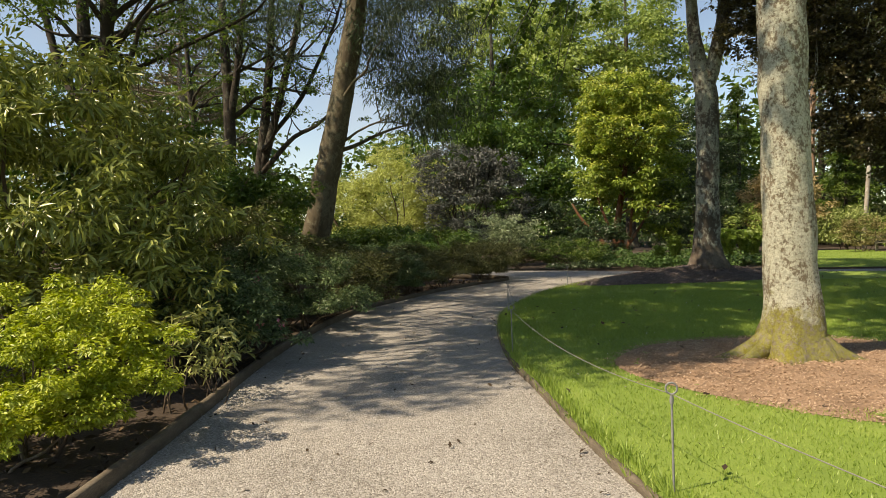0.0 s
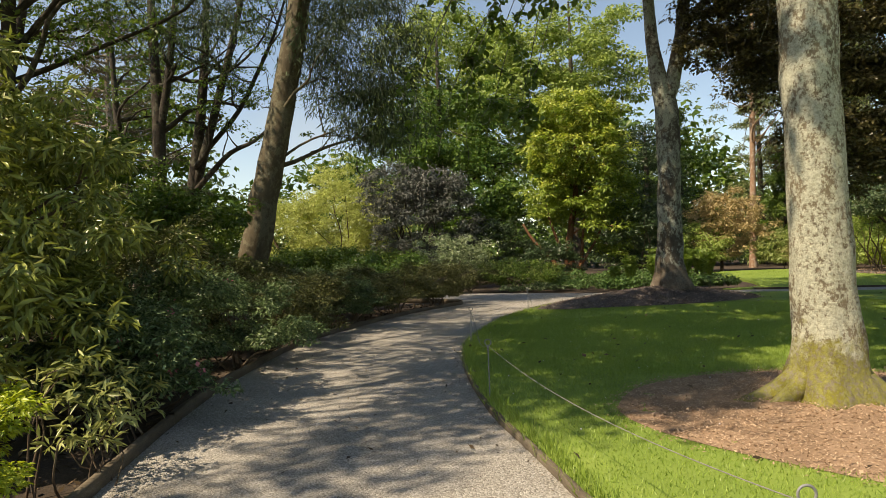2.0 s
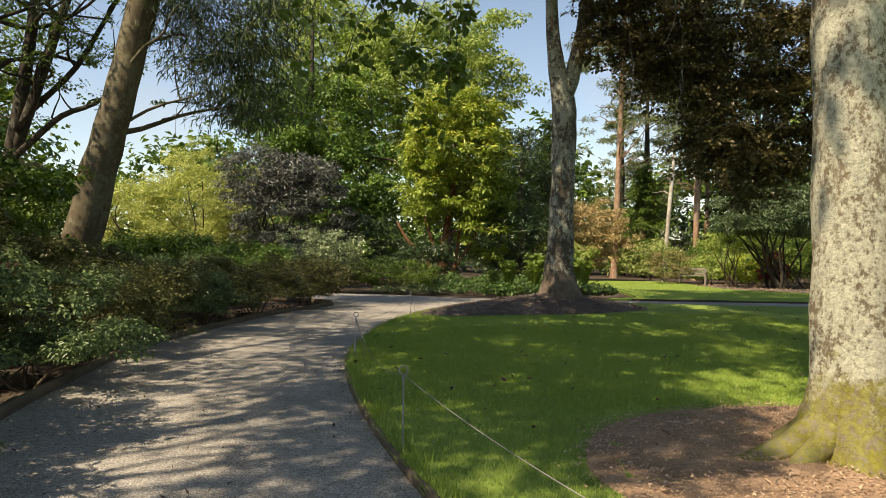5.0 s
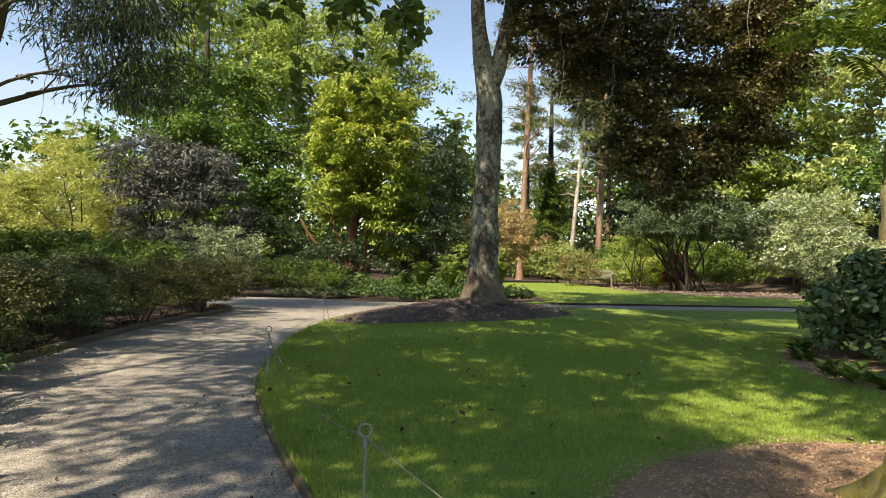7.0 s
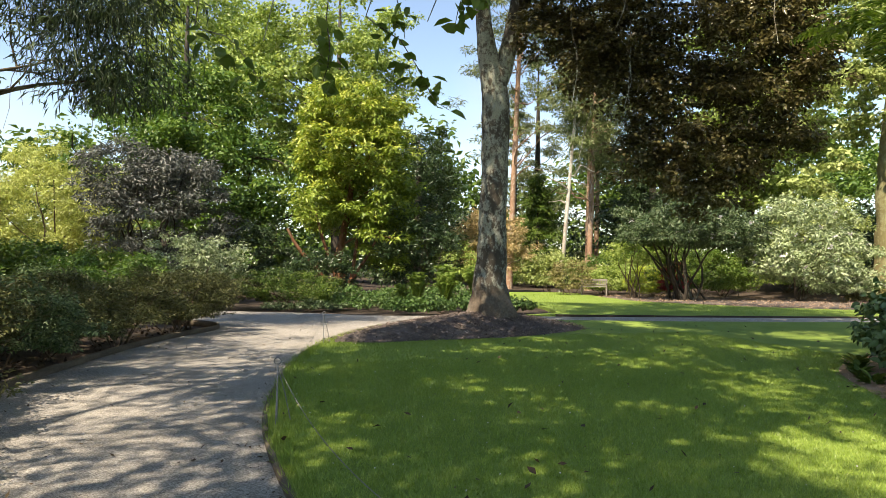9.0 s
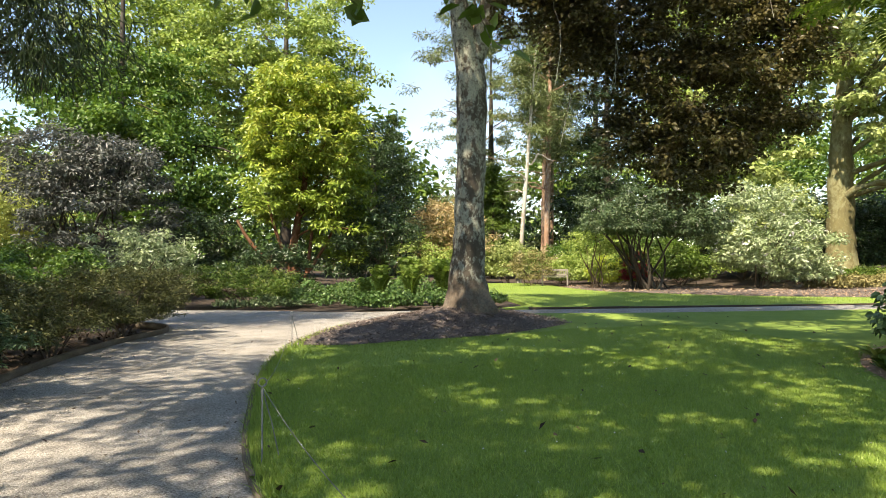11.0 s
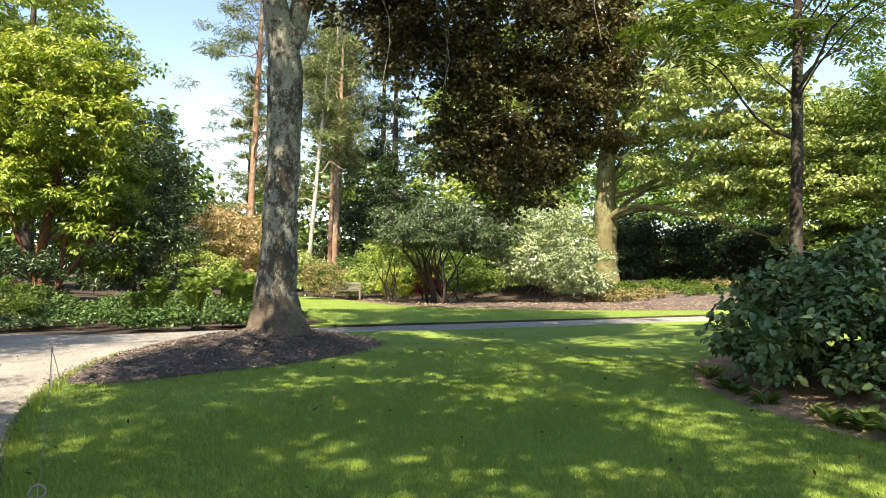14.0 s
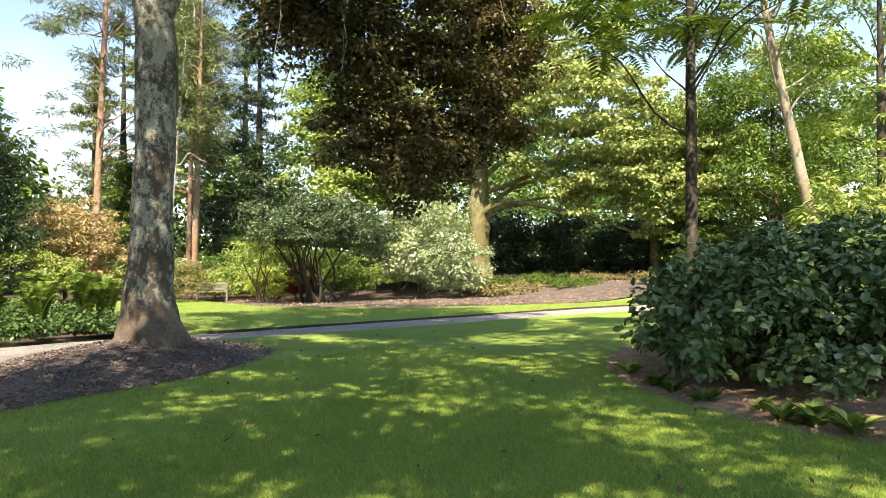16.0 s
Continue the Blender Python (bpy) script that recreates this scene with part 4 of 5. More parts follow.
tree("maple_tree", "fresh green maple behind the rhododendrons", (32, 43, 0.7), [(0, 0, -0.1, 0.3), (0, 0, 5, 0.24), (0, 0, 18, 0.06)],
     [((0, 0, 9.5), (4.6, 4.6, 5.5)), ((-1, -2, 5), (3.6, 3, 3)), ((0, 0, 15), (4.2, 4.2, 4.5))], (0.26, 0.65, L_FRESH), B_DARK, 51, 10, clumps=420, per=95, clump_r=(0.6, 1.0), flat=0.45)
tree("oak_tree", "large tree with mossy trunk and pale green sunlit boughs", (31.6, 33.0, 0.68), [(0, 0, -0.1, 0.72), (0, 0, 3, 0.64), (0, 0, 7, 0.5), (0.5, -0.5, 15, 0.12)],
     [((1, -2, 12), (7, 7, 5)), ((3.5, -6.0, 6.6), (3.6, 3.6, 3.0)), ((4.5, -8.0, 4.6), (2.4, 2.6, 2.0)), ((0.5, -4.2, 7), (2.6, 2.2, 2.6)), ((-2.2, 1.2, 7), (2.4, 2.2, 2.6))], (0.26, 0.66, L_MAPLE), B_OAK, 52, 14,
     clumps=620, per=75, clump_r=(0.45, 0.85), flat=0.35, flare=0.5)
tree("maple_tree", "pale green maple with low spreading boughs", (39.5, 25.8, 0.7), [(0, 0, -0.1, 0.34), (0, 0, 3, 0.28), (0, 0, 12, 0.08)],
     [((-1, -0.5, 7.5), (5.4, 5.4, 3.4)), ((-2.5, -2.5, 5), (3.2, 3.2, 1.8))], (0.28, 0.66, L_MAPLE), B_OAK, 53, 10, clumps=320, per=85, clump_r=(0.5, 1.0), flat=0.4)
for _p, _s, _r in (((32, 37.5, 0.7), 541, 3.0), ((35.0, 33.8, 0.7), 542, 2.4), ((38.2, 30.6, 0.7), 545, 2.6), ((41.2, 27.6, 0.7), 546, 2.6), ((43.5, 24.5, 0.7), 547, 2.6), ((29.5, 37.5, 0.6), 543, 2.4), ((41, 24, 0.7), 544, 2.4), ((38, 33, 0.7), 54, 3.2), ((43, 29, 0.7), 55, 3.4), ((35.5, 37.5, 0.7), 56, 3.0), ((46, 23.5, 0.7), 57, 3.2)):
    shrub("dark_shrub", "dark evergreen shrub in deep shade under the trees", _p, [((0, 0, 1.7), (_r, 2.0, 2.2))], (0.26, 0.4, L_DARK), _s, 65, 80, (0.5, 0.9), group="shade shrubs")
tree("broadleaf_tree", "rounded green tree at the lawn's end", (38, 19, 0.7), [(0, 0, -0.1, 0.3), (0, 0, 4, 0.22), (0, 0, 10, 0.06)],
     [((0, 0, 7), (5.6, 5.4, 5.4)), ((-2, -3, 3.4), (3.8, 3.2, 3.0)), ((-1, 3.5, 4.5), (3.6, 3, 3.6))], (0.26, 0.4, L_GREEN), B_DARK, 58, 8, clumps=430, per=80, clump_r=(0.6, 1.0))
tree("birch_tree", "slender leaning birch with pinkish pale trunk", (23.4, 15.4, 0), [(0.9, -0.7, -0.1, 0.21), (0.7, -0.55, 2, 0.19), (0, 0.1, 6, 0.15), (-0.8, 0.7, 10, 0.1), (-0.9, -0.3, 14, 0.04)],
     [((-0.6, 0, 10.5), (3.0, 3.0, 3.6))], (0.14, 0.55, L_GREEN), B_TAN, 59, 12, clumps=70, per=70, clump_r=(0.4, 0.8), flare=0.2, weep=0.8, twigs=2)
tree("broadleaf_tree", "yellow-green tree at the end of the shrub bed", (27.5, 13.4, 0.2), [(0, 0, -0.1, 0.22), (0, 0, 5, 0.17), (0, 0, 12, 0.05)],
     [((-0.6, 0.6, 9.6), (3.4, 3.4, 2.8)), ((0.5, 0, 6.2), (2.6, 2.6, 2.0))], (0.2, 0.45, L_FRESH), B_DARK, 61, 9, clumps=150, per=75, clump_r=(0.4, 0.75), flat=0.4)
tree("ailanthus_tree", "young tree with slim grey trunk and feathery compound leaves", (12.25, 15.0, 0.02), [(0, 0, -0.1, 0.125), (0.02, 0, 2, 0.11), (0.12, 0, 5, 0.085), (0.2, 0, 9, 0.03)],
     [((0.1, 0, 6.6), (2.6, 2.4, 1.6)), ((-1.0, 1.0, 5.7), (1.6, 1.4, 0.7))], (0.2, 0.24, L_GREEN), B_DARK, 60, 14, clumps=58, per=14, clump_r=(0.35, 0.6), flat=0.3, flare=0.15, up=0.9, inner=0.3, extra=compound_leaves)

for _k, (_x, _y, _z) in enumerate([(31.2, 29.4, 0.6), (33.3, 26.8, 0.7), (29.6, 30.6, 0.5), (35.6, 25.0, 0.7), (33.8, 29.6, 0.7), (28.0, 28.4, 0.3), (30.4, 26.6, 0.5), (26.4, 28.6, 0.15), (28.4, 31.5, 0.4)]):
    shrub("ground_cover", "low dry-green ground cover under the trees", (_x, _y, _z - 0.04), [((0, 0, 0.22), (1.7, 1.3, 0.28))], (0.14, 0.4, L_DRY if _k % 2 else L_GREEN), 560 + _k, 60, 40, (0.15, 0.3), 3, 0.008, group="ground cover under the trees")

# ---------- far wood that closes the view ----------
def far_wood():
    rng = np.random.default_rng(71)
    n = 1700
    a = np.where(rng.random(n) < 0.82, rng.uniform(-0.6, 3.0, n), rng.uniform(3.0, 5.7, n))
    r = rng.uniform(70, 105, n)
    hmax = np.where((a > 0.95) & (a < 2.2), 15.0, 20.0) + 3 * np.sin(a * 9.0) + 2 * np.sin(a * 23 + 1)
    z = rng.random(n) * hmax
    c = np.column_stack([10 + np.cos(a) * r, 15 + np.sin(a) * r, z + 0.6])
    k = rng.uniform(2.2, 4.2, n)
    v, f = clump_leaves(rng, c, np.column_stack([k, k, k * 0.8]), 75, 0.95, 0.6)
    v[:, 2] = np.maximum(v[:, 2], 0.02)
    tagged(new("far_wood", mesh_of("far_wood", v, f, L_GREEN)), "distant mixed wood around the garden", "wood", kind="stuff")


far_wood()


def undergrowth():
    """Thick bushes between the trees, out to the far wood."""
    rng = np.random.default_rng(72)
    n = 520
    a = rng.uniform(-0.35, 2.75, n)
    r = rng.uniform(46, 66, n)
    c = np.column_stack([4 + np.cos(a) * r, 12 + np.sin(a) * r, rng.random(n) ** 1.3 * 5.0 + 0.6])
    keep = ~((c[:, 0] < -8) & (c[:, 0] > -22)) & ~((c[:, 0] > 10) & (c[:, 0] < 22) & (c[:, 1] < 52))
    c = c[keep]
    k = rng.uniform(1.1, 2.0, len(c))
    v, f = clump_leaves(rng, c, np.column_stack([k, k, k * 0.8]), 80, 0.42, 0.5)
    v[:, 2] = np.maximum(v[:, 2], rise(v[:, 0], v[:, 1]) - 0.04)
    tagged(new("undergrowth", mesh_of("undergrowth", v, f, L_DARK)), "dense dark undergrowth between the far trees", "bushes", kind="stuff")


undergrowth()


def back_wood():
    """Trees' foliage closing the gaps behind the oak and the maples."""
    rng = np.random.default_rng(73)
    n = 420
    a = rng.uniform(-0.35, 0.78, n)
    r = rng.uniform(52, 66, n)
    c = np.column_stack([4 + np.cos(a) * r, 12 + np.sin(a) * r, 1.0 + rng.random(n) * 12.0])
    k = rng.uniform(1.3, 2.2, n)
    v, f = clump_leaves(rng, c, np.column_stack([k, k, k * 0.7]), 80, 0.42, 0.55)
    v[:, 2] = np.maximum(v[:, 2], 0.66)
    tagged(new("back_wood", mesh_of("back_wood", v, f, L_MID)), "shaded wood behind the oak and maples", "wood", kind="stuff")


back_wood()

# ---------- shrubs beyond the lawn ----------
shrub("rhododendron", "dark rhododendron on bare spreading stems with a domed crown", (18.7, 32.2, 0.1), [((0.2, 0, 3.1), (3.0, 2.6, 1.3)), ((0.7, -0.2, 2.75), (2.9, 2.4, 0.7))], (0.17, 0.34, L_RHODO2), 81, 110, 250, (0.26, 0.46), 16, 0.065, B_DARK,
      stem_foot=0.7, shape="dome", flowers=(40, 0.12, L_WHITE, "pale blossom"))
shrub("rhododendron", "silvery green rhododendron in full sun", (23.3, 30.3, 0.1), [((0, 0, 2.1), (2.5, 2.3, 2.3)), ((1.1, -0.9, 1.3), (1.9, 1.6, 1.5))], (0.18, 0.34, L_PALE), 82, 100, 190, (0.28, 0.5), 8, 0.05,
      flowers=(60, 0.12, L_WHITE, "pale blossom"))
shrub("rhododendron", "pale green rhododendron below the oak", (26.9, 33.0, 0.25), [((0, 0, 2.5), (2.1, 2.0, 2.3))], (0.2, 0.36, L_MAPLE), 83, 90, 120, (0.3, 0.55))
shrub("crimson_azalea", "small crimson azalea behind the rhododendron stems", (19.8, 34.4, 0), [((0, 0, 0.9), (0.8, 0.7, 0.9))], (0.1, 0.5, L_RED), 84, 80, 30, (0.15, 0.3))
shrub("azalea", "yellow-green azalea beside the bench", (19.5, 35.6, 0), [((0, 0, 0.7), (1.4, 1.0, 0.8))], (0.1, 0.45, L_AZALEA), 85, 80, 50, (0.2, 0.35))
shrub("azalea", "tan and bronze azalea beside the bench", (16.6, 38.2, 0), [((0, 0, 0.9), (1.2, 1.0, 1.0))], (0.1, 0.45, L_DRY), 86, 80, 45, (0.2, 0.35))
shrub("open_shrub", "open shrub with leaning bare stems and yellow-green leaves", (17.9, 34.2, 0), [((-0.1, 0, 2.1), (1.5, 1.2, 0.8))], (0.13, 0.45, L_FRESH), 87, 60, 45, (0.2, 0.4), 9, 0.035, stem_foot=0.4)
shrub("azalea", "green azalea in half shade behind the rhododendron", (21.6, 34.9, 0), [((0, 0, 1.2), (2.6, 1.0, 1.2))], (0.13, 0.45, L_GREEN), 88, 80, 55, (0.2, 0.4))

for _k, (_x, _y, _r, _h, _m) in enumerate([(24.4, 36.4, 2.0, 1.0, L_GREEN), (21.8, 38.4, 2.0, 1.1, L_FRESH), (25.6, 39.4, 2.4, 1.3, L_GREEN), (19.3, 38.8, 1.5, 0.8, L_FRESH), (28.4, 36.2, 1.9, 1.2, L_FRESH), (23.2, 41.8, 2.4, 1.6, L_GREEN),
                                          (20.4, 41.6, 1.8, 1.2, L_MID), (29.0, 41.2, 2.4, 1.7, L_MID), (26.0, 44.0, 2.4, 1.8, L_MID)]):
    shrub("green_shrub", "leafy green shrub closing the view behind the bench", (_x, _y, float(rise(_x, _y)) - 0.03), [((0, 0, _h), (_r, 1.5, _h))],
          (0.14, 0.45, _m), 800 + _k, 80, 75, (0.28, 0.5), 6, 0.025, group="shrubs behind the bench")

# ---------- shrubs at the path's bend ----------
shrub("purple_shrub", "large purple-grey shrub with pale shoots", (-2.7, 37.0, 0.3), [((0.3, 0, 2.7), (2.8, 2.4, 2.6)), ((-1.6, 0.3, 4.6), (1.9, 1.6, 1.6)), ((0.9, 0, 4.4), (1.7, 1.5, 1.4))], (0.19, 0.32, L_PURPLE), 91, 100, 260, (0.3, 0.55), 9, 0.06, B_DARK, shape="round")
shrub("azalea", "low rounded azalea, yellow-green on top, at the bend of the path", (1.9, 28.9, 0.02), [((0, 0, 0.6), (1.7, 1.1, 0.6))], (0.08, 0.45, L_GREEN), 92, 110, 80, (0.16, 0.3), flowers=(160, 0.07, L_SHOOT, "yellow-green new shoots", "new_shoot"))
shrub("azalea", "low bronze-green azalea at the bend of the path", (-0.1, 29.3, 0.02), [((0, 0, 0.5), (1.2, 0.9, 0.5))], (0.07, 0.45, L_AZRED), 93, 130, 60, (0.16, 0.28))
shrub("pale_shrub", "pale variegated shrub behind the azaleas", (-1.0, 32.3, 0.1), [((0, 0, 1.3), (1.7, 1.2, 1.1))], (0.13, 0.4, L_PALE), 94, 90, 70, (0.2, 0.4))
shrub("dark_shrub", "dark evergreen undergrowth below the magnolia", (3.4, 33.4, 0.1), [((0, 0, 0.8), (2.0, 1.0, 0.9))], (0.14, 0.4, L_DARK), 95, 90, 60, (0.25, 0.45))
shrub("dark_shrub", "dark evergreen shrub behind the magnolia", (1.0, 39.0, 0.25), [((0, 0, 1.5), (2.4, 1.5, 1.6))], (0.16, 0.4, L_DARK), 953, 90, 90, (0.3, 0.5))
shrub("dark_shrub", "dark evergreen undergrowth below the yew", (7.6, 34.8, 0.1), [((0, 0, 1.6), (2.0, 1.4, 1.8)), ((1.2, 1.0, 3.2), (1.4, 1.4, 1.6))], (0.15, 0.4, L_DARK), 96, 90, 80, (0.25, 0.45))
shrub("ground_cover", "ivy bank beside the bend of the path", (4.6, 28.6, -0.03), [((0, 0, 0.22), (1.6, 1.5, 0.28)), ((-0.4, 2.2, 0.3), (2.0, 1.2, 0.35))], (0.1, 0.7, L_IVY), 951, 60, 110, (0.15, 0.3), 4, 0.008)
shrub("ground_cover", "ivy bank below the magnolia", (7.4, 31.6, -0.03), [((0, 0, 0.3), (2.2, 1.4, 0.4))], (0.1, 0.7, L_IVY), 952, 60, 90, (0.15, 0.3), 4, 0.008)
shrub("dark_shrub", "dark evergreen undergrowth below the trees", (-4.5, 32.5, 0.2), [((0, 0, 0.8), (2.6, 1.6, 0.9))], (0.14, 0.4, L_GREEN), 97, 90, 90, (0.25, 0.45))
for _p, _s, _r, _h in (((-12.6, 60, 0), 98, 4.0, 4.6), ((-9.3, 65, 0), 99, 3.8, 4.6), ((-17, 62, 0), 100, 4.2, 3.8), ((-14, 72, 0), 101, 5.0, 6.0)):
    shrub("pale_willow", "sunlit pale yellow-green willow in the clearing", _p, [((0, 0, _h), (_r, 3.0, _h))], (0.3, 0.25, L_WILLOW), _s, 85, 130, (0.5, 0.9), 6, 0.08)

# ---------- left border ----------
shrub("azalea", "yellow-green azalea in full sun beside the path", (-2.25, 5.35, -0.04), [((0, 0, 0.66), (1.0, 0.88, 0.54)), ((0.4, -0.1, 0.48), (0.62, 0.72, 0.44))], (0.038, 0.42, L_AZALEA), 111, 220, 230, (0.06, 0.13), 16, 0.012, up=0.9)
shrub("rhododendron", "large rhododendron with long drooping olive leaves", (-4.3, 7.9, 0.1), [((0, 0, 1.6), (2.1, 2.1, 1.5)), ((0.0, 0.2, 2.7), (1.5, 1.6, 0.8)), ((1.3, -0.4, 0.9), (1.0, 1.1, 0.8)), ((1.15, 1.0, 1.5), (0.95, 1.0, 1.0))], (0.15, 0.22, L_RHODO), 112, 85, 310, (0.16, 0.32), 12, 0.03, weep=0.5, up=0.4, flowers=(230, 0.1, L_SHOOT, "pale yellow-green new shoots", "new_shoot"))
shrub("young_rhododendron", "young rhododendron with pale new shoots at the path's edge", (-1.75, 6.75, 0.0), [((0, 0, 0.45), (0.35, 0.35, 0.4))], (0.1, 0.24, L_SHOOT), 113, 13, 26, (0.06, 0.1), 10, 0.008, inner=0.3)
shrub("young_rhododendron", "young rhododendron with pale new shoots at the path's edge", (-2.0, 7.65, 0.0), [((0, 0, 0.4), (0.3, 0.3, 0.35))], (0.1, 0.24, L_SHOOT), 114, 13, 22, (0.06, 0.1), 8, 0.008, inner=0.3)
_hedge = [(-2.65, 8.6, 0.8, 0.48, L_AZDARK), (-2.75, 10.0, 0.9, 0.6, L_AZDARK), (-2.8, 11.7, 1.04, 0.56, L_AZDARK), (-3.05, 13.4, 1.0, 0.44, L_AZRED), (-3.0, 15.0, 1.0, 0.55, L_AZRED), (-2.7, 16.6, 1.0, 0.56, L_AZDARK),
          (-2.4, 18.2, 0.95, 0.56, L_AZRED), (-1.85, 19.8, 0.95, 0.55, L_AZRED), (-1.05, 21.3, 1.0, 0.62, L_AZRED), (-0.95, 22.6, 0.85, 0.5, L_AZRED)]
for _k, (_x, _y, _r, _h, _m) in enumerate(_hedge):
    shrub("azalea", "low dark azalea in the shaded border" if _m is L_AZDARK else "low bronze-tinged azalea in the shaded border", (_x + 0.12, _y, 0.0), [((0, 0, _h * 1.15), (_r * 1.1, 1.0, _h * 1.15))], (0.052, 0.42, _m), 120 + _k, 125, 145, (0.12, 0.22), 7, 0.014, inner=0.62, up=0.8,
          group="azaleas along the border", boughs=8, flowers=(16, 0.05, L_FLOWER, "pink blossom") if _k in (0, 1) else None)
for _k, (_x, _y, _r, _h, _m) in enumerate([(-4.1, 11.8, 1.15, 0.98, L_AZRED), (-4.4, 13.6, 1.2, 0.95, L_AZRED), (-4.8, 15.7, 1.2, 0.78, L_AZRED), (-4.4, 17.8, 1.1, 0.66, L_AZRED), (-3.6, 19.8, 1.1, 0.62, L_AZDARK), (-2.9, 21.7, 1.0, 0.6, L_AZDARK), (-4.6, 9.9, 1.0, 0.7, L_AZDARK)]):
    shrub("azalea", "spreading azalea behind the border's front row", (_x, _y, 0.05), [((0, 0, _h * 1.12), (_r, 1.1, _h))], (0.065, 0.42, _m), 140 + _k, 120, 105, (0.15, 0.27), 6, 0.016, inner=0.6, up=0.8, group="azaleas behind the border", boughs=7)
for _k, (_x, _y, _z, _r, _h, _m) in enumerate([(-6.6, 12.4, 0.2, 1.6, 1.75, L_GREEN), (-6.8, 15.6, 0.25, 1.9, 1.9, L_GREEN), (-6.5, 18.6, 0.25, 1.8, 1.6, L_GREEN), (-9.5, 19.5, 0.35, 2.4, 2.1, L_GREEN), (-8.8, 23.5, 0.35, 2.4, 1.9, L_GREEN), (-5.2, 24.6, 0.2, 1.6, 0.8, L_GREEN), (-8.4, 9.6, 0.3, 1.8, 1.9, L_GREEN), (-3.4, 28.8, 0.2, 1.7, 0.8, L_MID), (-6.5, 29.5, 0.3, 2.0, 0.9, L_MID)]):
    shrub("green_shrub", "green leafy shrub in the border's back row", (_x, _y, _z), [((0, 0, _h), (_r, 1.6, _h))], (0.12, 0.45, _m), 160 + _k, 95, 120, (0.2, 0.38), 8, 0.025, group="shrubs in the back row", boughs=5)


def weeping(rng, root, cs, rs):
    """Feathery hanging sprays."""
    k = rng.integers(0, len(cs), 90)
    v, f = [], []
    pts = cs[k] + rng.normal(size=(90, 3)) * 0.4
    for p in pts:
        e = p + np.array([rng.normal() * 0.4, rng.normal() * 0.4, -rng.uniform(0.6, 1.6)])
        v.append(tube_arrays(curve_between(rng, p, e, 5, 0.1, 0.1), np.linspace(0.007, 0.003, 5), 4))
    part("hanging_spray", mesh_of("hanging_spray", *joined(v), B_DARK, True), root, kind="stuff")


tree("leaning_tree", "tall leaning conifer with brown trunk and feathery hanging sprays", (-6.1, 21.5, 0.2), [(0, 0, -0.1, 0.46), (0.2, 0, 1.5, 0.42), (1.05, 0, 5, 0.36), (1.9, 0, 9, 0.3), (2.6, 0, 16, 0.08)],
     [((1.6, 0, 13.5), (5.5, 5.5, 4.5), 90), ((3.4, 0.3, 7.4), (2.1, 2.0, 2.0), 100), ((3.6, 0.6, 5.5), (1.4, 1.2, 1.2), 50), ((-1.8, 0.5, 9), (2.0, 2, 2.0), 40)], (0.27, 0.1, L_SPRAY), B_LEAN, 181, 10, limb_r=0.2, twigs=2, clumps=170, per=80, clump_r=(0.6, 1.15), flare=0.3, weep=1.4, up=0.2, extra=weeping, boughs=0)


def open_tree(place, stems, seed, branches=9, sweep=None, leafy=46):
    """A many-stemmed open tree: dark stems that fork, long rising branches and thin sprays of leaves."""
    rng = np.random.default_rng(seed)
    root = thing("open_tree", place, "dark many-stemmed open tree against the sky", "tree", "open trees against the sky")
    spots = []
    for rows in stems:
        r = np.asarray(rows, float)
        u = np.linspace(0, len(r) - 1, 16)
        p = np.stack([np.interp(u, np.arange(len(r)), r[:, k]) for k in range(4)], 1)
        p[1:-1] = p[1:-1] * 0.4 + (p[:-2] + p[2:]) * 0.3
        stem = part("stem", mesh_of("stem", *tube_arrays(p[:, :3], p[:, 3], 10, 0.03, rng), B_DARK, True), root)
        for _ in range(branches):
            k = rng.integers(5, 15)
            a = rng.uniform(0, 6.28)
            L = rng.uniform(1.6, 4.2)
            e = p[k, :3] + np.array([math.cos(a) * L, math.sin(a) * L, L * rng.uniform(0.25, 0.9)])
            cv = curve_between(rng, p[k, :3], e, 9, -0.06, 0.1)
            part("branch", mesh_of("branch", *tube_arrays(cv, np.linspace(p[k, 3] * 0.5, 0.012, 9), 6), B_DARK, True), stem)
            for _ in range(3):
                f = cv[rng.integers(3, 9)]
                g = f + rng.normal(size=3) * 0.7 + np.array([0, 0, 0.2])
                part("branch", mesh_of("branch", *tube_arrays(curve_between(rng, f, g, 6, 0.05, 0.15), np.linspace(0.016, 0.005, 6), 4), B_DARK, True), stem)
                spots.append(g)
            spots.append(e)
    if sweep:
        cv = smooth_line(sweep, 0.3)
        low = part("limb", mesh_of("limb", *tube_arrays(cv, np.linspace(0.13, 0.03, len(cv)), 8, 0.03, rng), B_DARK, True), root, "low branch that sweeps out and up")
        for _ in range(7):
            f = cv[rng.integers(len(cv) // 3, len(cv))]
            g = f + np.array([rng.normal() * 0.7, rng.normal() * 0.5, rng.uniform(0.4, 1.6)])
            part("branch", mesh_of("branch", *tube_arrays(curve_between(rng, f, g, 7, 0.05, 0.15), np.linspace(0.035, 0.006, 7), 5), B_DARK, True), low)
            spots.append(g)
    c = np.array(spots)
    c = np.concatenate([c, c + rng.normal(size=c.shape) * 0.5])
    k = rng.uniform(0.18, 0.5, len(c))
    part("crown", mesh_of("crown", *clump_leaves(rng, c, np.column_stack([k * 1.3, k * 1.3, k * 0.6]), leafy, 0.12, 0.5), L_GREEN), root)


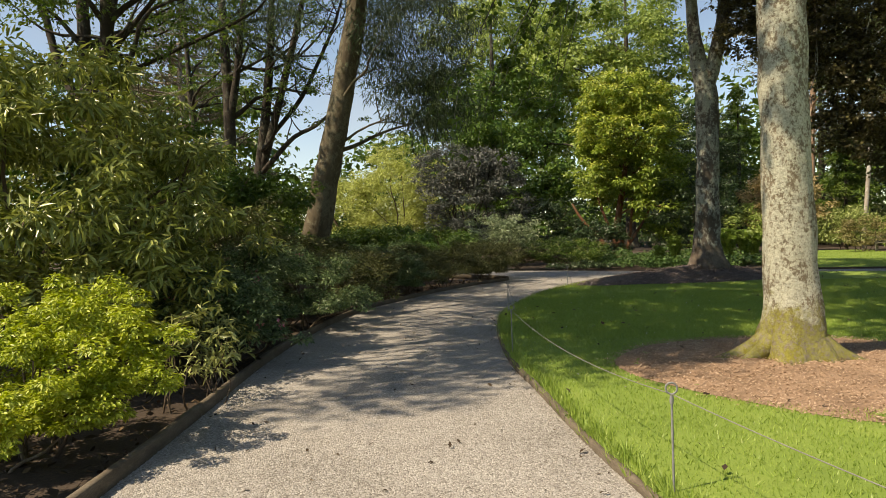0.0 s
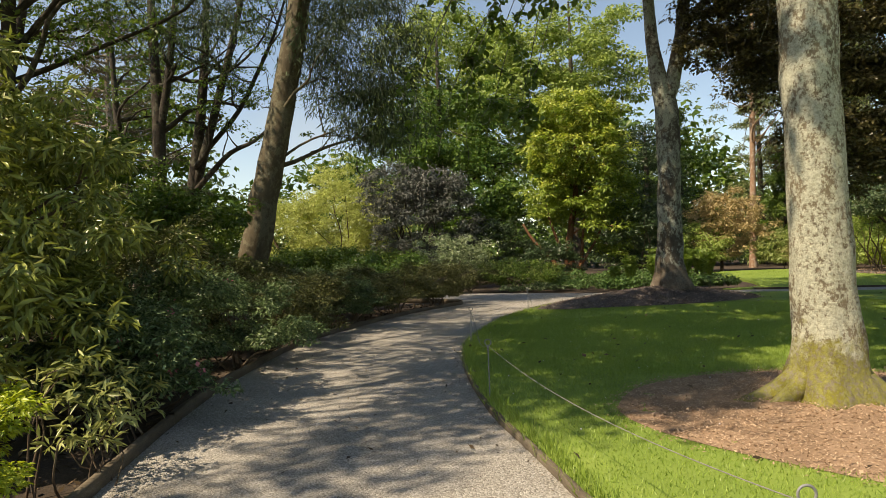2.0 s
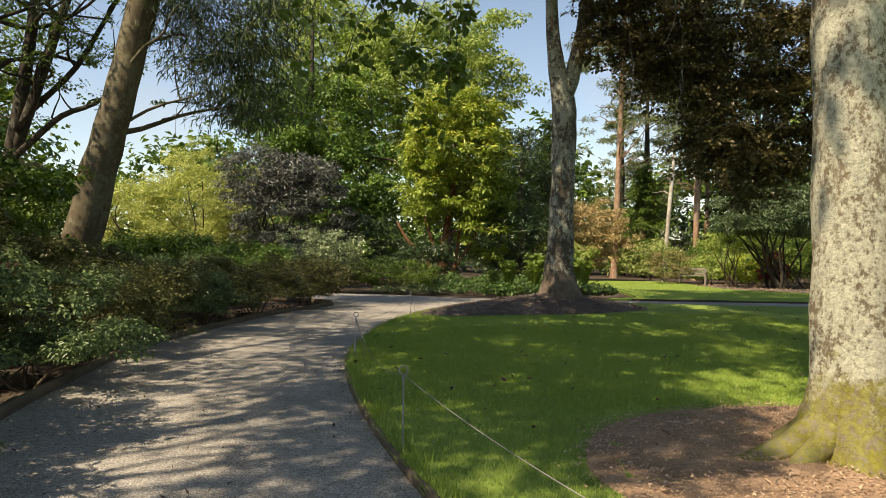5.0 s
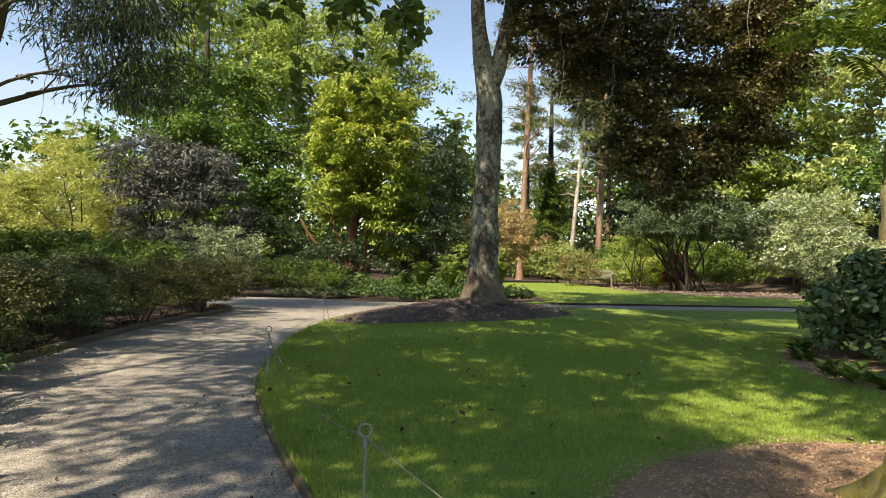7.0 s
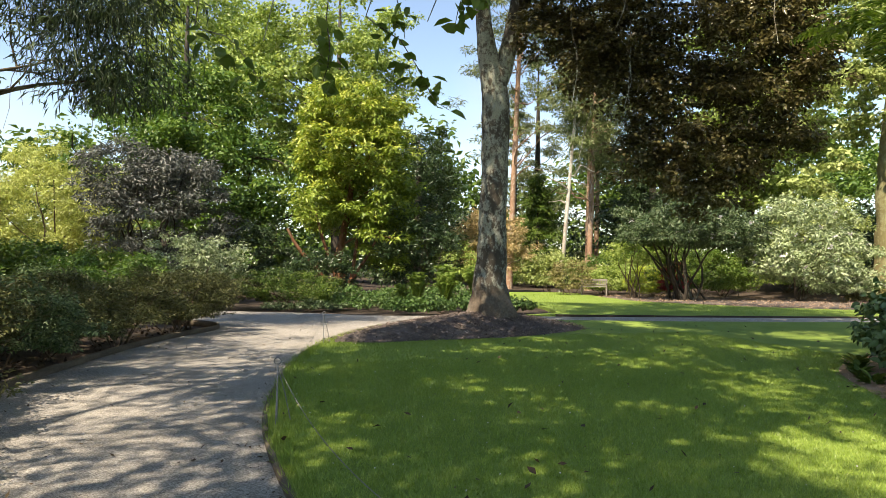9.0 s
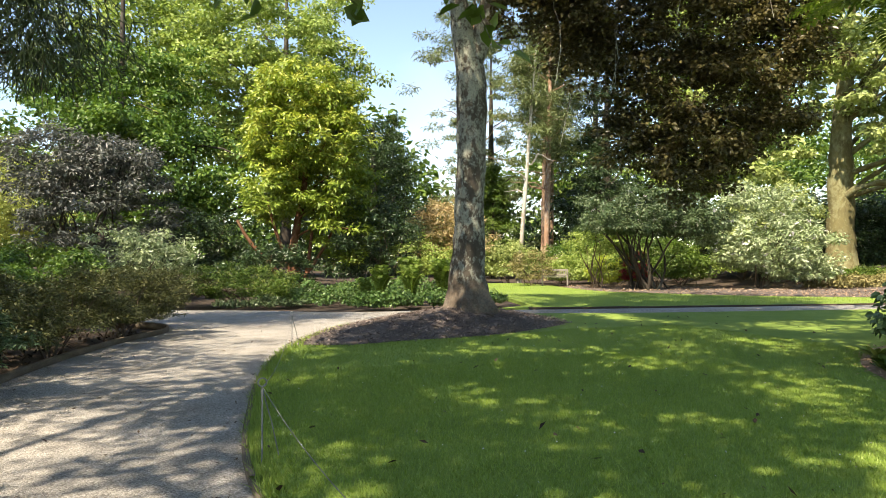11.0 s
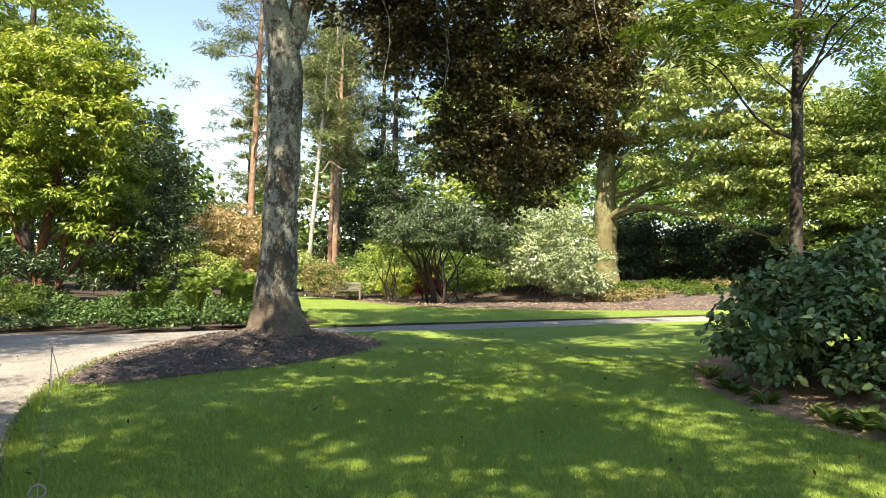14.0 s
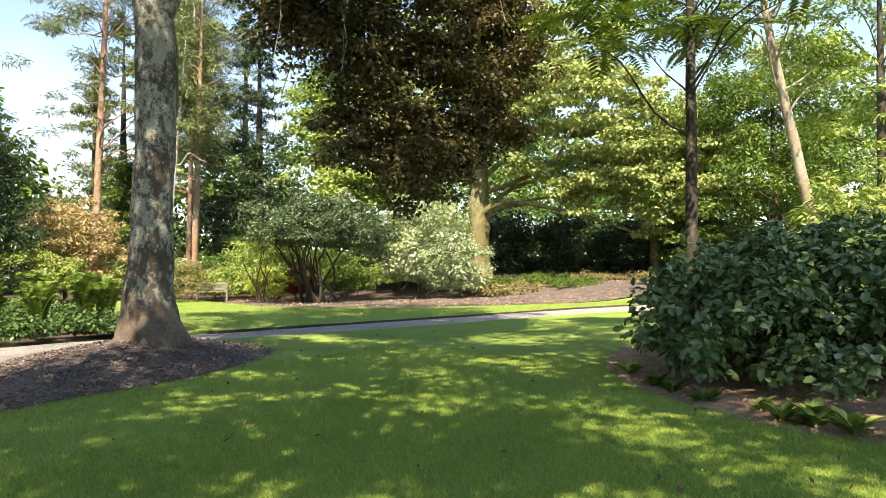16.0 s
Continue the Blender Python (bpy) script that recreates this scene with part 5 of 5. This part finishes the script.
open_tree((-10.9, 26, 0.35), [[(0, 0, -0.1, 0.28), (0.02, 0, 3, 0.25), (0.1, 0, 6.2, 0.22), (-0.1, 0.1, 9.5, 0.16), (-0.2, 0.2, 15, 0.05)], [(0.08, 0, 5.6, 0.16), (0.5, -0.1, 7.5, 0.14), (0.9, -0.2, 10, 0.11), (1.1, -0.2, 14, 0.04)]], 190, 8)
open_tree((-10.7, 27.5, 0.35), [[(0, 0, -0.1, 0.3), (0.25, 0, 3, 0.26), (0.7, 0, 6, 0.2), (1.0, 0.1, 9, 0.15), (1.3, 0.1, 15, 0.05)], [(0.35, 0, 3.6, 0.18), (1.2, -0.2, 6, 0.16), (2.3, -0.3, 9.6, 0.12), (3.4, -0.4, 14, 0.04)], [(0.6, 0, 5, 0.1), (2.2, 0.2, 6.8, 0.09), (3.6, 0.3, 9.6, 0.06), (4.4, 0.3, 12, 0.03)]], 191, 8,
          [(0.2, 0, 3.6), (1.0, -0.2, 4.3), (2.0, -0.3, 5.2), (3.0, -0.4, 5.6), (3.9, -0.5, 6.4), (4.4, -0.6, 7.6)])
open_tree((-12.9, 27.5, 0.35), [[(0.4, 0, -0.1, 0.18), (0.2, 0, 3, 0.16), (-0.3, 0, 6.5, 0.13), (-0.6, 0, 13, 0.04)]], 192, 9)
open_tree((-12.2, 19.5, 0.35), [[(0, 0, -0.1, 0.26), (0.1, 0, 3, 0.23), (0.2, 0, 5.4, 0.21), (0.1, 0, 9, 0.16), (0, 0, 14, 0.05)], [(0.2, 0, 5, 0.15), (0.8, 0, 6.6, 0.13), (1.3, 0, 9, 0.1), (1.5, 0, 13, 0.04)], [(0.15, 0, 4.8, 0.13), (-0.8, 0.1, 6.4, 0.12), (-1.5, 0.2, 9, 0.09), (-1.8, 0.2, 13, 0.04)]], 193, 7)
tree("dark_tree", "dark twin-stemmed tree behind the rhododendron", (-8.6, 15.2, 0.3), [(0, 0, -0.1, 0.2), (0.1, 0, 3, 0.17), (0.3, 0, 7, 0.12), (0.5, 0, 12, 0.05)],
     [((0.6, 0.5, 8.6), (3.6, 4.2, 3.4))], (0.14, 0.5, L_GREEN), B_DARK, 195, 14, clumps=85, per=110, clump_r=(0.5, 0.9), limb_r=0.5, boughs=0)
# Two trees beyond the view, added to shade the border, path and lawn.
tree("dark_tree", "unseen dark tree added to shade the border, path and lawn", (-10.5, 10.5, 0.35), [(0, 0, -0.1, 0.25), (0, 0, 5, 0.2), (0, 0, 13, 0.06)],
     [((2.0, 0.4, 9.2), (4.6, 4.8, 3.8))], (0.16, 0.5, L_GREEN), B_DARK, 196, 10, clumps=68, per=120, clump_r=(0.6, 1.0), boughs=0)
# Crown groups are placed by where their shadows land on path and lawn.
tree("dark_tree", "unseen dark tree added to shade the border, path and lawn", (-8.5, 4.5, 0.35), [(0, 0, -0.1, 0.25), (0, 0, 5, 0.2), (0, 0, 13, 0.06)],
     [((3.5, 2.0, 10), (2.1, 3.2, 2.0), 100), ((1.3, -1.6, 10), (0.8, 1.1, 1.0), 8), ((3.8, 6.4, 9.6), (2.6, 3.2, 1.7), 85), ((4.4, 0.7, 10), (1.0, 0.9, 1.0), 24)], (0.16, 0.5, L_GREEN), B_DARK, 197, 8, clumps=110, per=120, clump_r=(0.6, 1.0), boughs=0)

# ---------- viburnum bed ----------
shrub("viburnum", "large viburnum bush with broad dark veined leaves", (10.4, 12.7, 0.04), [((0.35, 0, 0.92), (2.5, 2.2, 0.88)), ((-1.2, 0.6, 0.62), (1.35, 1.3, 0.62)), ((1.0, -0.5, 1.1), (2.2, 1.9, 0.85)), ((-2.2, 0.5, 0.36), (0.75, 0.7, 0.36)), ((-2.4, -0.9, 0.38), (0.65, 0.8, 0.38))], (0.122, 0.66, L_VIBURNUM), 201, 62, 480, (0.18, 0.33), 10, 0.025, inner=0.8, up=0.5, flat=0.85, shape="round", oval=True)
shrub("pieris", "yellow-green shrub with orange new shoots behind the viburnum", (16.4, 12.9, 0.0), [((0, 0, 1.9), (1.9, 1.6, 1.7))], (0.17, 0.3, L_FRESH), 202, 45, 110, (0.2, 0.36), 8, 0.03, flowers=(70, 0.12, L_ORANGE, "orange new shoots", "new_shoot"))


def rosette(name, label, place, n, length, aspect, mat, seed, rise_to=0.5, category="plant", group=""):
    """A tuft of broad leaves from one crown."""
    rng = np.random.default_rng(seed)
    root = thing(name, place, label, category, group)
    a = rng.uniform(0, 2 * np.pi, n)
    el = rng.uniform(0.25, 1.1, n) * rise_to * 2
    tip = unit(np.column_stack([np.cos(a), np.sin(a), el]))
    nor = unit(np.column_stack([-np.cos(a) * el, -np.sin(a) * el, np.ones(n)]))
    L = length * rng.uniform(0.6, 1.2, n)
    pos = np.column_stack([np.cos(a) * 0.03, np.sin(a) * 0.03, rng.random(n) * 0.08])
    v, f = leaf_arrays(pos, nor, tip, L, L * aspect, 0.15, 0.3, True)
    part("leaves", mesh_of("leaves", v, f, mat), root)
    return root


for _k, (_x, _y, _s, _m) in enumerate([(6.85, 12.5, 0.17, L_GREEN), (7.0, 12.25, 0.2, L_FRESH), (6.65, 11.9, 0.22, L_FRESH), (7.3, 13.3, 0.16, L_GREEN), (7.9, 14.05, 0.18, L_GREEN), (8.6, 14.65, 0.17, L_FRESH), (6.6, 11.5, 0.2, L_GREEN),
                                       (7.15, 12.75, 0.15, L_FRESH), (6.75, 12.2, 0.16, L_GREEN), (7.6, 13.75, 0.15, L_GREEN)]):
    rosette("broad_leaf_plant", "low broad-leaved plant at the bed's edge", (_x, _y, 0.03), 26, _s, 0.46, _m, 210 + _k, 0.85, group="plants at the bed's edge")



def fern(place, size, n, seed):
    rng = np.random.default_rng(seed)
    root = thing("fern", place, "bright green fern with arching fronds", "fern", "ferns behind the mound")
    stems = []
    P, N, T, L = [], [], [], []
    for _ in range(n):
        a = rng.uniform(0, 6.28)
        out = rng.uniform(0.12, 0.45) * size
        hgt = size * rng.uniform(0.75, 1.15)
        s = np.linspace(0, 1, 20)
        p = np.column_stack([np.cos(a) * out * s ** 1.3, np.sin(a) * out * s ** 1.3, hgt * np.sin(s * 1.9) / 0.97])
        stems.append(tube_arrays(p, np.linspace(0.008, 0.003, 20), 4))
        t = unit(np.gradient(p, axis=0))
        side = unit(np.cross(t, [0, 0, 1.0]))
        for sg in (1, -1):
            P.append(p[1:])
            T.append(unit(side[1:] * sg + t[1:] * 0.5))
            N.append(np.cross(side[1:], t[1:]))
            L.append(size * 0.2 * np.sin(np.linspace(0.45, 3.0, 19)) + 0.015)
    part("stalks", mesh_of("stalks", *joined(stems), L_FERN, True), root)
    L = np.concatenate(L)
    part("fronds", mesh_of("fronds", *leaf_arrays(np.concatenate(P), unit(np.concatenate(N)), np.concatenate(T), L, L * 0.28), L_FERN), root)


for _k, (_x, _y, _s) in enumerate([(6.6, 27.6, 1.0), (7.7, 27.8, 1.15), (8.4, 28.4, 1.1), (5.9, 28.4, 1.0), (7.0, 28.9, 1.2), (9.0, 29.3, 1.0), (5.2, 27.6, 0.7)]):
    fern((_x, _y, 0.0), _s, 34, 230 + _k)
shrub("ground_cover", "low bright green ground cover edging the path", (6.2, 26.4, -0.02), [((0, 0, 0.2), (1.9, 0.7, 0.25)), ((1.8, 0.1, 0.2), (1.2, 0.7, 0.25))], (0.1, 0.7, L_IVY), 240, 70, 90, (0.15, 0.28), 4, 0.008)
shrub("ground_cover", "pale ground cover by the bend of the path", (2.3, 28.0, -0.02), [((0, 0, 0.1), (1.4, 0.4, 0.14))], (0.07, 0.7, L_RHODO2), 241, 60, 50, (0.1, 0.2), 4, 0.006)

# ---------- rope barrier ----------
POST_H = 0.49


def rope_post(place, braced, label):
    rng = np.random.default_rng(5)
    root = thing("rope_post", place, label, "post", "rope barrier posts")
    part("shaft", mesh_of("shaft", *tube_arrays([(0, 0, -0.15), (0, 0, 0.1), (0, 0, 0.3), (0, 0, POST_H)], [0.006] * 4, 8), M_STEEL, True), root)
    a = np.linspace(0, 2 * np.pi, 21)
    ring = np.column_stack([np.cos(a) * 0.028, np.zeros(21), POST_H + 0.028 + np.sin(a) * 0.028])
    part("ring", mesh_of("ring", *tube_arrays(ring, [0.005] * 21, 6), M_STEEL, True), root)
    part("collar", mesh_of("collar", *tube_arrays([(0, 0, POST_H - 0.05), (0, 0, POST_H - 0.03), (0, 0, POST_H - 0.01)], [0.009, 0.011, 0.009], 8), M_STEEL, True), root)
    if braced:
        for e in ((0.13, 0.06, -0.05), (-0.02, -0.14, -0.05)):
            part("stay", mesh_of("stay", *tube_arrays([(0, 0, POST_H - 0.02), (e[0] * 0.5, e[1] * 0.5, POST_H * 0.5), e], [0.004] * 3, 6), M_STEEL, True), root)
    return root


_posts = [(3.3, 1.6, 0.03), (1.83, 4.89, 0.03), (0.8, 8.9, 0.03), (0.5, 13.05, 0.03), (1.63, 18.72, 0.03)]
for _k, _p in enumerate(_posts):
    rope_post(_p, _k >= 3, "thin galvanised steel pin with a ring, braced by stays" if _k >= 3 else "thin galvanised steel pin with a ring on top")


def rope(a, b, sag):
    rng = np.random.default_rng(7)
    s = np.linspace(0, 1, 25)[:, None]
    p = np.array(a) + (np.array(b) - np.array(a)) * s
    p[:, 2] += POST_H + 0.0 - 4 * sag * (s * (1 - s))[:, 0]
    root = tagged(new("rope", mesh_of("rope", *tube_arrays(p, [0.0026] * 25, 6), M_ROPE, True)), "thin grey rope strung between steel pins", "rope", "barrier ropes")
    return root


for _a, _b, _s in zip(_posts[:-1], _posts[1:], (0.06, 0.1, 0.18, 0.16)):
    rope(_a, _b, _s)

# ---------- bench ----------
def box(cx, cy, cz, sx, sy, sz, bev=0.006):
    bm = bmesh.new()
    bmesh.ops.create_cube(bm, size=1.0)
    for v in bm.verts:
        v.co = (cx + v.co.x * sx, cy + v.co.y * sy, cz + v.co.z * sz)
    bmesh.ops.bevel(bm, geom=list(bm.edges), offset=bev, segments=1, affect="EDGES")
    me = bpy.data.meshes.new("piece")
    bm.to_mesh(me)
    bm.free()
    me.materials.append(M_BENCH)
    return me


bench = thing("garden_bench", (17.6, 37.6, 0.04), "weathered pale wooden garden bench with slatted back", "bench")
for _x in (-0.61, 0.61):
    part("leg", box(_x, -0.22, 0.3, 0.07, 0.07, 0.6), bench)
    part("leg", box(_x, 0.25, 0.4, 0.07, 0.07, 0.8), bench)
    part("armrest", box(_x, 0.0, 0.6, 0.08, 0.58, 0.04), bench)
for _y in (-0.22, -0.11, 0.0, 0.11, 0.2):
    part("seat_slat", box(0, _y, 0.43, 1.16, 0.09, 0.03), bench)
part("back_rail", box(0, 0.26, 0.77, 1.16, 0.04, 0.09), bench)
part("back_rail", box(0, 0.26, 0.52, 1.16, 0.04, 0.06), bench)
for _x in np.linspace(-0.52, 0.52, 11):
    part("back_slat", box(float(_x), 0.26, 0.64, 0.05, 0.02, 0.2), bench)
bench.rotation_euler = (0, 0, radians(-32))

# ---------- grass, stones and litter ----------
def blades(name, poly, n, box4, z, size, label, seed):
    rng = np.random.default_rng(seed)
    x0, y0, x1, y1 = box4
    p = np.column_stack([rng.uniform(x0, x1, n), rng.uniform(y0, y1, n)])
    p = p[inside(poly, p)]
    for c, r in BARE:
        p = p[((p - np.array(c)) ** 2 / np.array(r) ** 2).sum(1) > 1]
    m = len(p)
    a = rng.uniform(0, 2 * np.pi, m)
    h = size * rng.uniform(0.5, 1.25, m)
    w = size * 0.13
    b = np.column_stack([p, np.full(m, z)])
    s = np.column_stack([np.cos(a) * w, np.sin(a) * w, np.zeros(m)])
    lean = rng.normal(size=(m, 2)) * 0.45 * h[:, None]
    t = b + np.column_stack([lean, h])
    v = np.stack([b - s, b + s, t], 1).reshape(-1, 3)
    f = np.arange(m * 3).reshape(-1, 3)
    return tagged(new(name, mesh_of(name, v, f, M_GRASS)), label, "grass", kind="stuff")


BARE = [((3.6, 8.3), (1.75, 1.75)), ((4.9, 21.0), (2.7, 1.9)), ((10.6, 12.4), (3.7, 2.9))]
blades("grass", LAWN, 330000, (0.3, 3.5, 9.5, 19.5), 0.025, 0.03, "short mown grass blades on the lawn", 301)
blades("grass", LAWN, 120000, (0.3, 10.0, 6.5, 16.5), 0.025, 0.032, "short mown grass blades on the lawn", 302)
blades("grass", FAR_LAWN, 70000, (8, 20, 33, 41), 0.035, 0.05, "short grass on the far lawn", 303)


def tufts(seed):
    """Longer grass along the lawn's edge."""
    rng = np.random.default_rng(seed)
    k = rng.integers(30, len(EDGE_RIGHT) - 8, 9000)
    p = EDGE_RIGHT[k] + np.column_stack([rng.uniform(0.0, 0.16, 9000), rng.uniform(-0.15, 0.15, 9000)])
    a = rng.uniform(0, 6.28, 9000)
    h = rng.uniform(0.04, 0.1, 9000)
    b = np.column_stack([p, np.full(9000, 0.02)])
    s = np.column_stack([np.cos(a) * 0.005, np.sin(a) * 0.005, np.zeros(9000)])
    t = b + np.column_stack([rng.normal(size=(9000, 2)) * 0.03 - np.array([0.015, 0]), h])
    v = np.stack([b - s, b + s, t], 1).reshape(-1, 3)
    tagged(new("edge_grass", mesh_of("edge_grass", v, np.arange(27000).reshape(-1, 3), M_GRASS)), "longer grass fringe leaning over the edging", "grass", kind="stuff")


tufts(304)
PATH_POLY = np.concatenate([EDGE_RIGHT, EDGE_LEFT[::-1]])


def stones(n, seed):
    rng = np.random.default_rng(seed)
    p = np.column_stack([rng.uniform(-2.4, 2.6, n), 2.6 + 13 * rng.random(n) ** 1.6])
    p = p[inside(PATH_POLY, p)]
    m = len(p)
    r = rng.uniform(0.003, 0.011, m)[:, None]
    o = np.array([(1, 0, 0), (-0.5, 0.87, 0), (-0.5, -0.87, 0), (0.1, 0, 0.9)])
    a = rng.uniform(0, 6.28, m)
    c, s = np.cos(a), np.sin(a)
    v = np.empty((m, 4, 3))
    for i in range(4):
        x, y, z = o[i]
        j = rng.uniform(0.7, 1.3, m)
        v[:, i, 0] = p[:, 0] + (c * x - s * y) * r[:, 0] * j
        v[:, i, 1] = p[:, 1] + (s * x + c * y) * r[:, 0] * j
        v[:, i, 2] = 0.001 + z * r[:, 0] * j
    q = np.arange(m)[:, None, None] * 4 + np.array([[0, 1, 3], [1, 2, 3], [2, 0, 3]])[None]
    tagged(new("loose_gravel", mesh_of("loose_gravel", v.reshape(-1, 3), q.reshape(-1, 3), M_STONE)), "loose pale gravel stones on the path", "gravel", kind="stuff")


stones(90000, 305)


def litter(n, seed, poly, box4, z, label, size=0.035):
    rng = np.random.default_rng(seed)
    x0, y0, x1, y1 = box4
    p = np.column_stack([rng.uniform(x0, x1, n), rng.uniform(y0, y1, n)])
    p = p[inside(poly, p)]
    p = np.column_stack([p, np.full(len(p), z)])
    nor = unit(np.array([0, 0, 1.0]) + rng.normal(size=p.shape) * 0.4)
    L = size * rng.uniform(0.4, 1.7, len(p))
    v, f = leaf_arrays(p, nor, unit(rng.normal(size=p.shape)), L, L * rng.uniform(0.2, 0.7, len(p)), 0.3, -0.2)
    tagged(new("leaf_litter", mesh_of("leaf_litter", v, f, M_DEBRIS)), label, "leaves", kind="stuff")


litter(900, 311, PATH_POLY, (-2.5, 2, 3, 24), 0.006, "small dead leaves and twigs strewn on the gravel")
litter(500, 312, LAWN, (0.4, 4, 12, 22), 0.06, "dead beech leaves lying on the lawn", 0.05)
def edge_litter(seed):
    """Twigs and leaves swept against the edging."""
    rng = np.random.default_rng(seed)
    n = 500
    k = rng.integers(26, len(EDGE_RIGHT) - 10, n)
    p = EDGE_RIGHT[k] - np.column_stack([np.abs(rng.normal(size=n)) * 0.13 + 0.05, np.zeros(n)])
    p = np.column_stack([p, np.full(n, 0.008)])
    nor = unit(np.array([0, 0, 1.0]) + rng.normal(size=p.shape) * 0.5)
    L = rng.uniform(0.006, 0.032, n)
    v, f = leaf_arrays(p, nor, unit(rng.normal(size=p.shape)), L, L * rng.uniform(0.15, 0.6, n), 0.3, -0.2)
    tagged(new("leaf_litter", mesh_of("leaf_litter", v, f, M_DEBRIS)), "dead leaves and twigs swept against the edging", "leaves", kind="stuff")


edge_litter(314)


def petals(seed):
    rng = np.random.default_rng(seed)
    p = np.column_stack([rng.uniform(0.6, 9.0, 420), rng.uniform(6, 20, 420)])
    p = p[inside(LAWN, p)]
    p = np.column_stack([p, np.full(len(p), 0.055)])
    nor = unit(np.array([0, 0, 1.0]) + rng.normal(size=p.shape) * 0.4)
    L = rng.uniform(0.008, 0.02, len(p))
    v, f = leaf_arrays(p, nor, unit(rng.normal(size=p.shape)), L, L * 0.8)
    tagged(new("petals", mesh_of("petals", v, f, L_WHITE)), "tiny pale petals scattered on the lawn", "petals", kind="stuff")


petals(315)
_border = np.array([(-1.0, 2), (-1.35, 5.0), (-2.0, 8.3), (-2.45, 13), (-2.1, 16.2), (-1.0, 20.4), (-0.4, 22.6), (-9, 26), (-9, 2)])
litter(16000, 313, _border, (-9, 2, 0, 26), -0.03, "brown leaf litter on the soil of the border", 0.06)
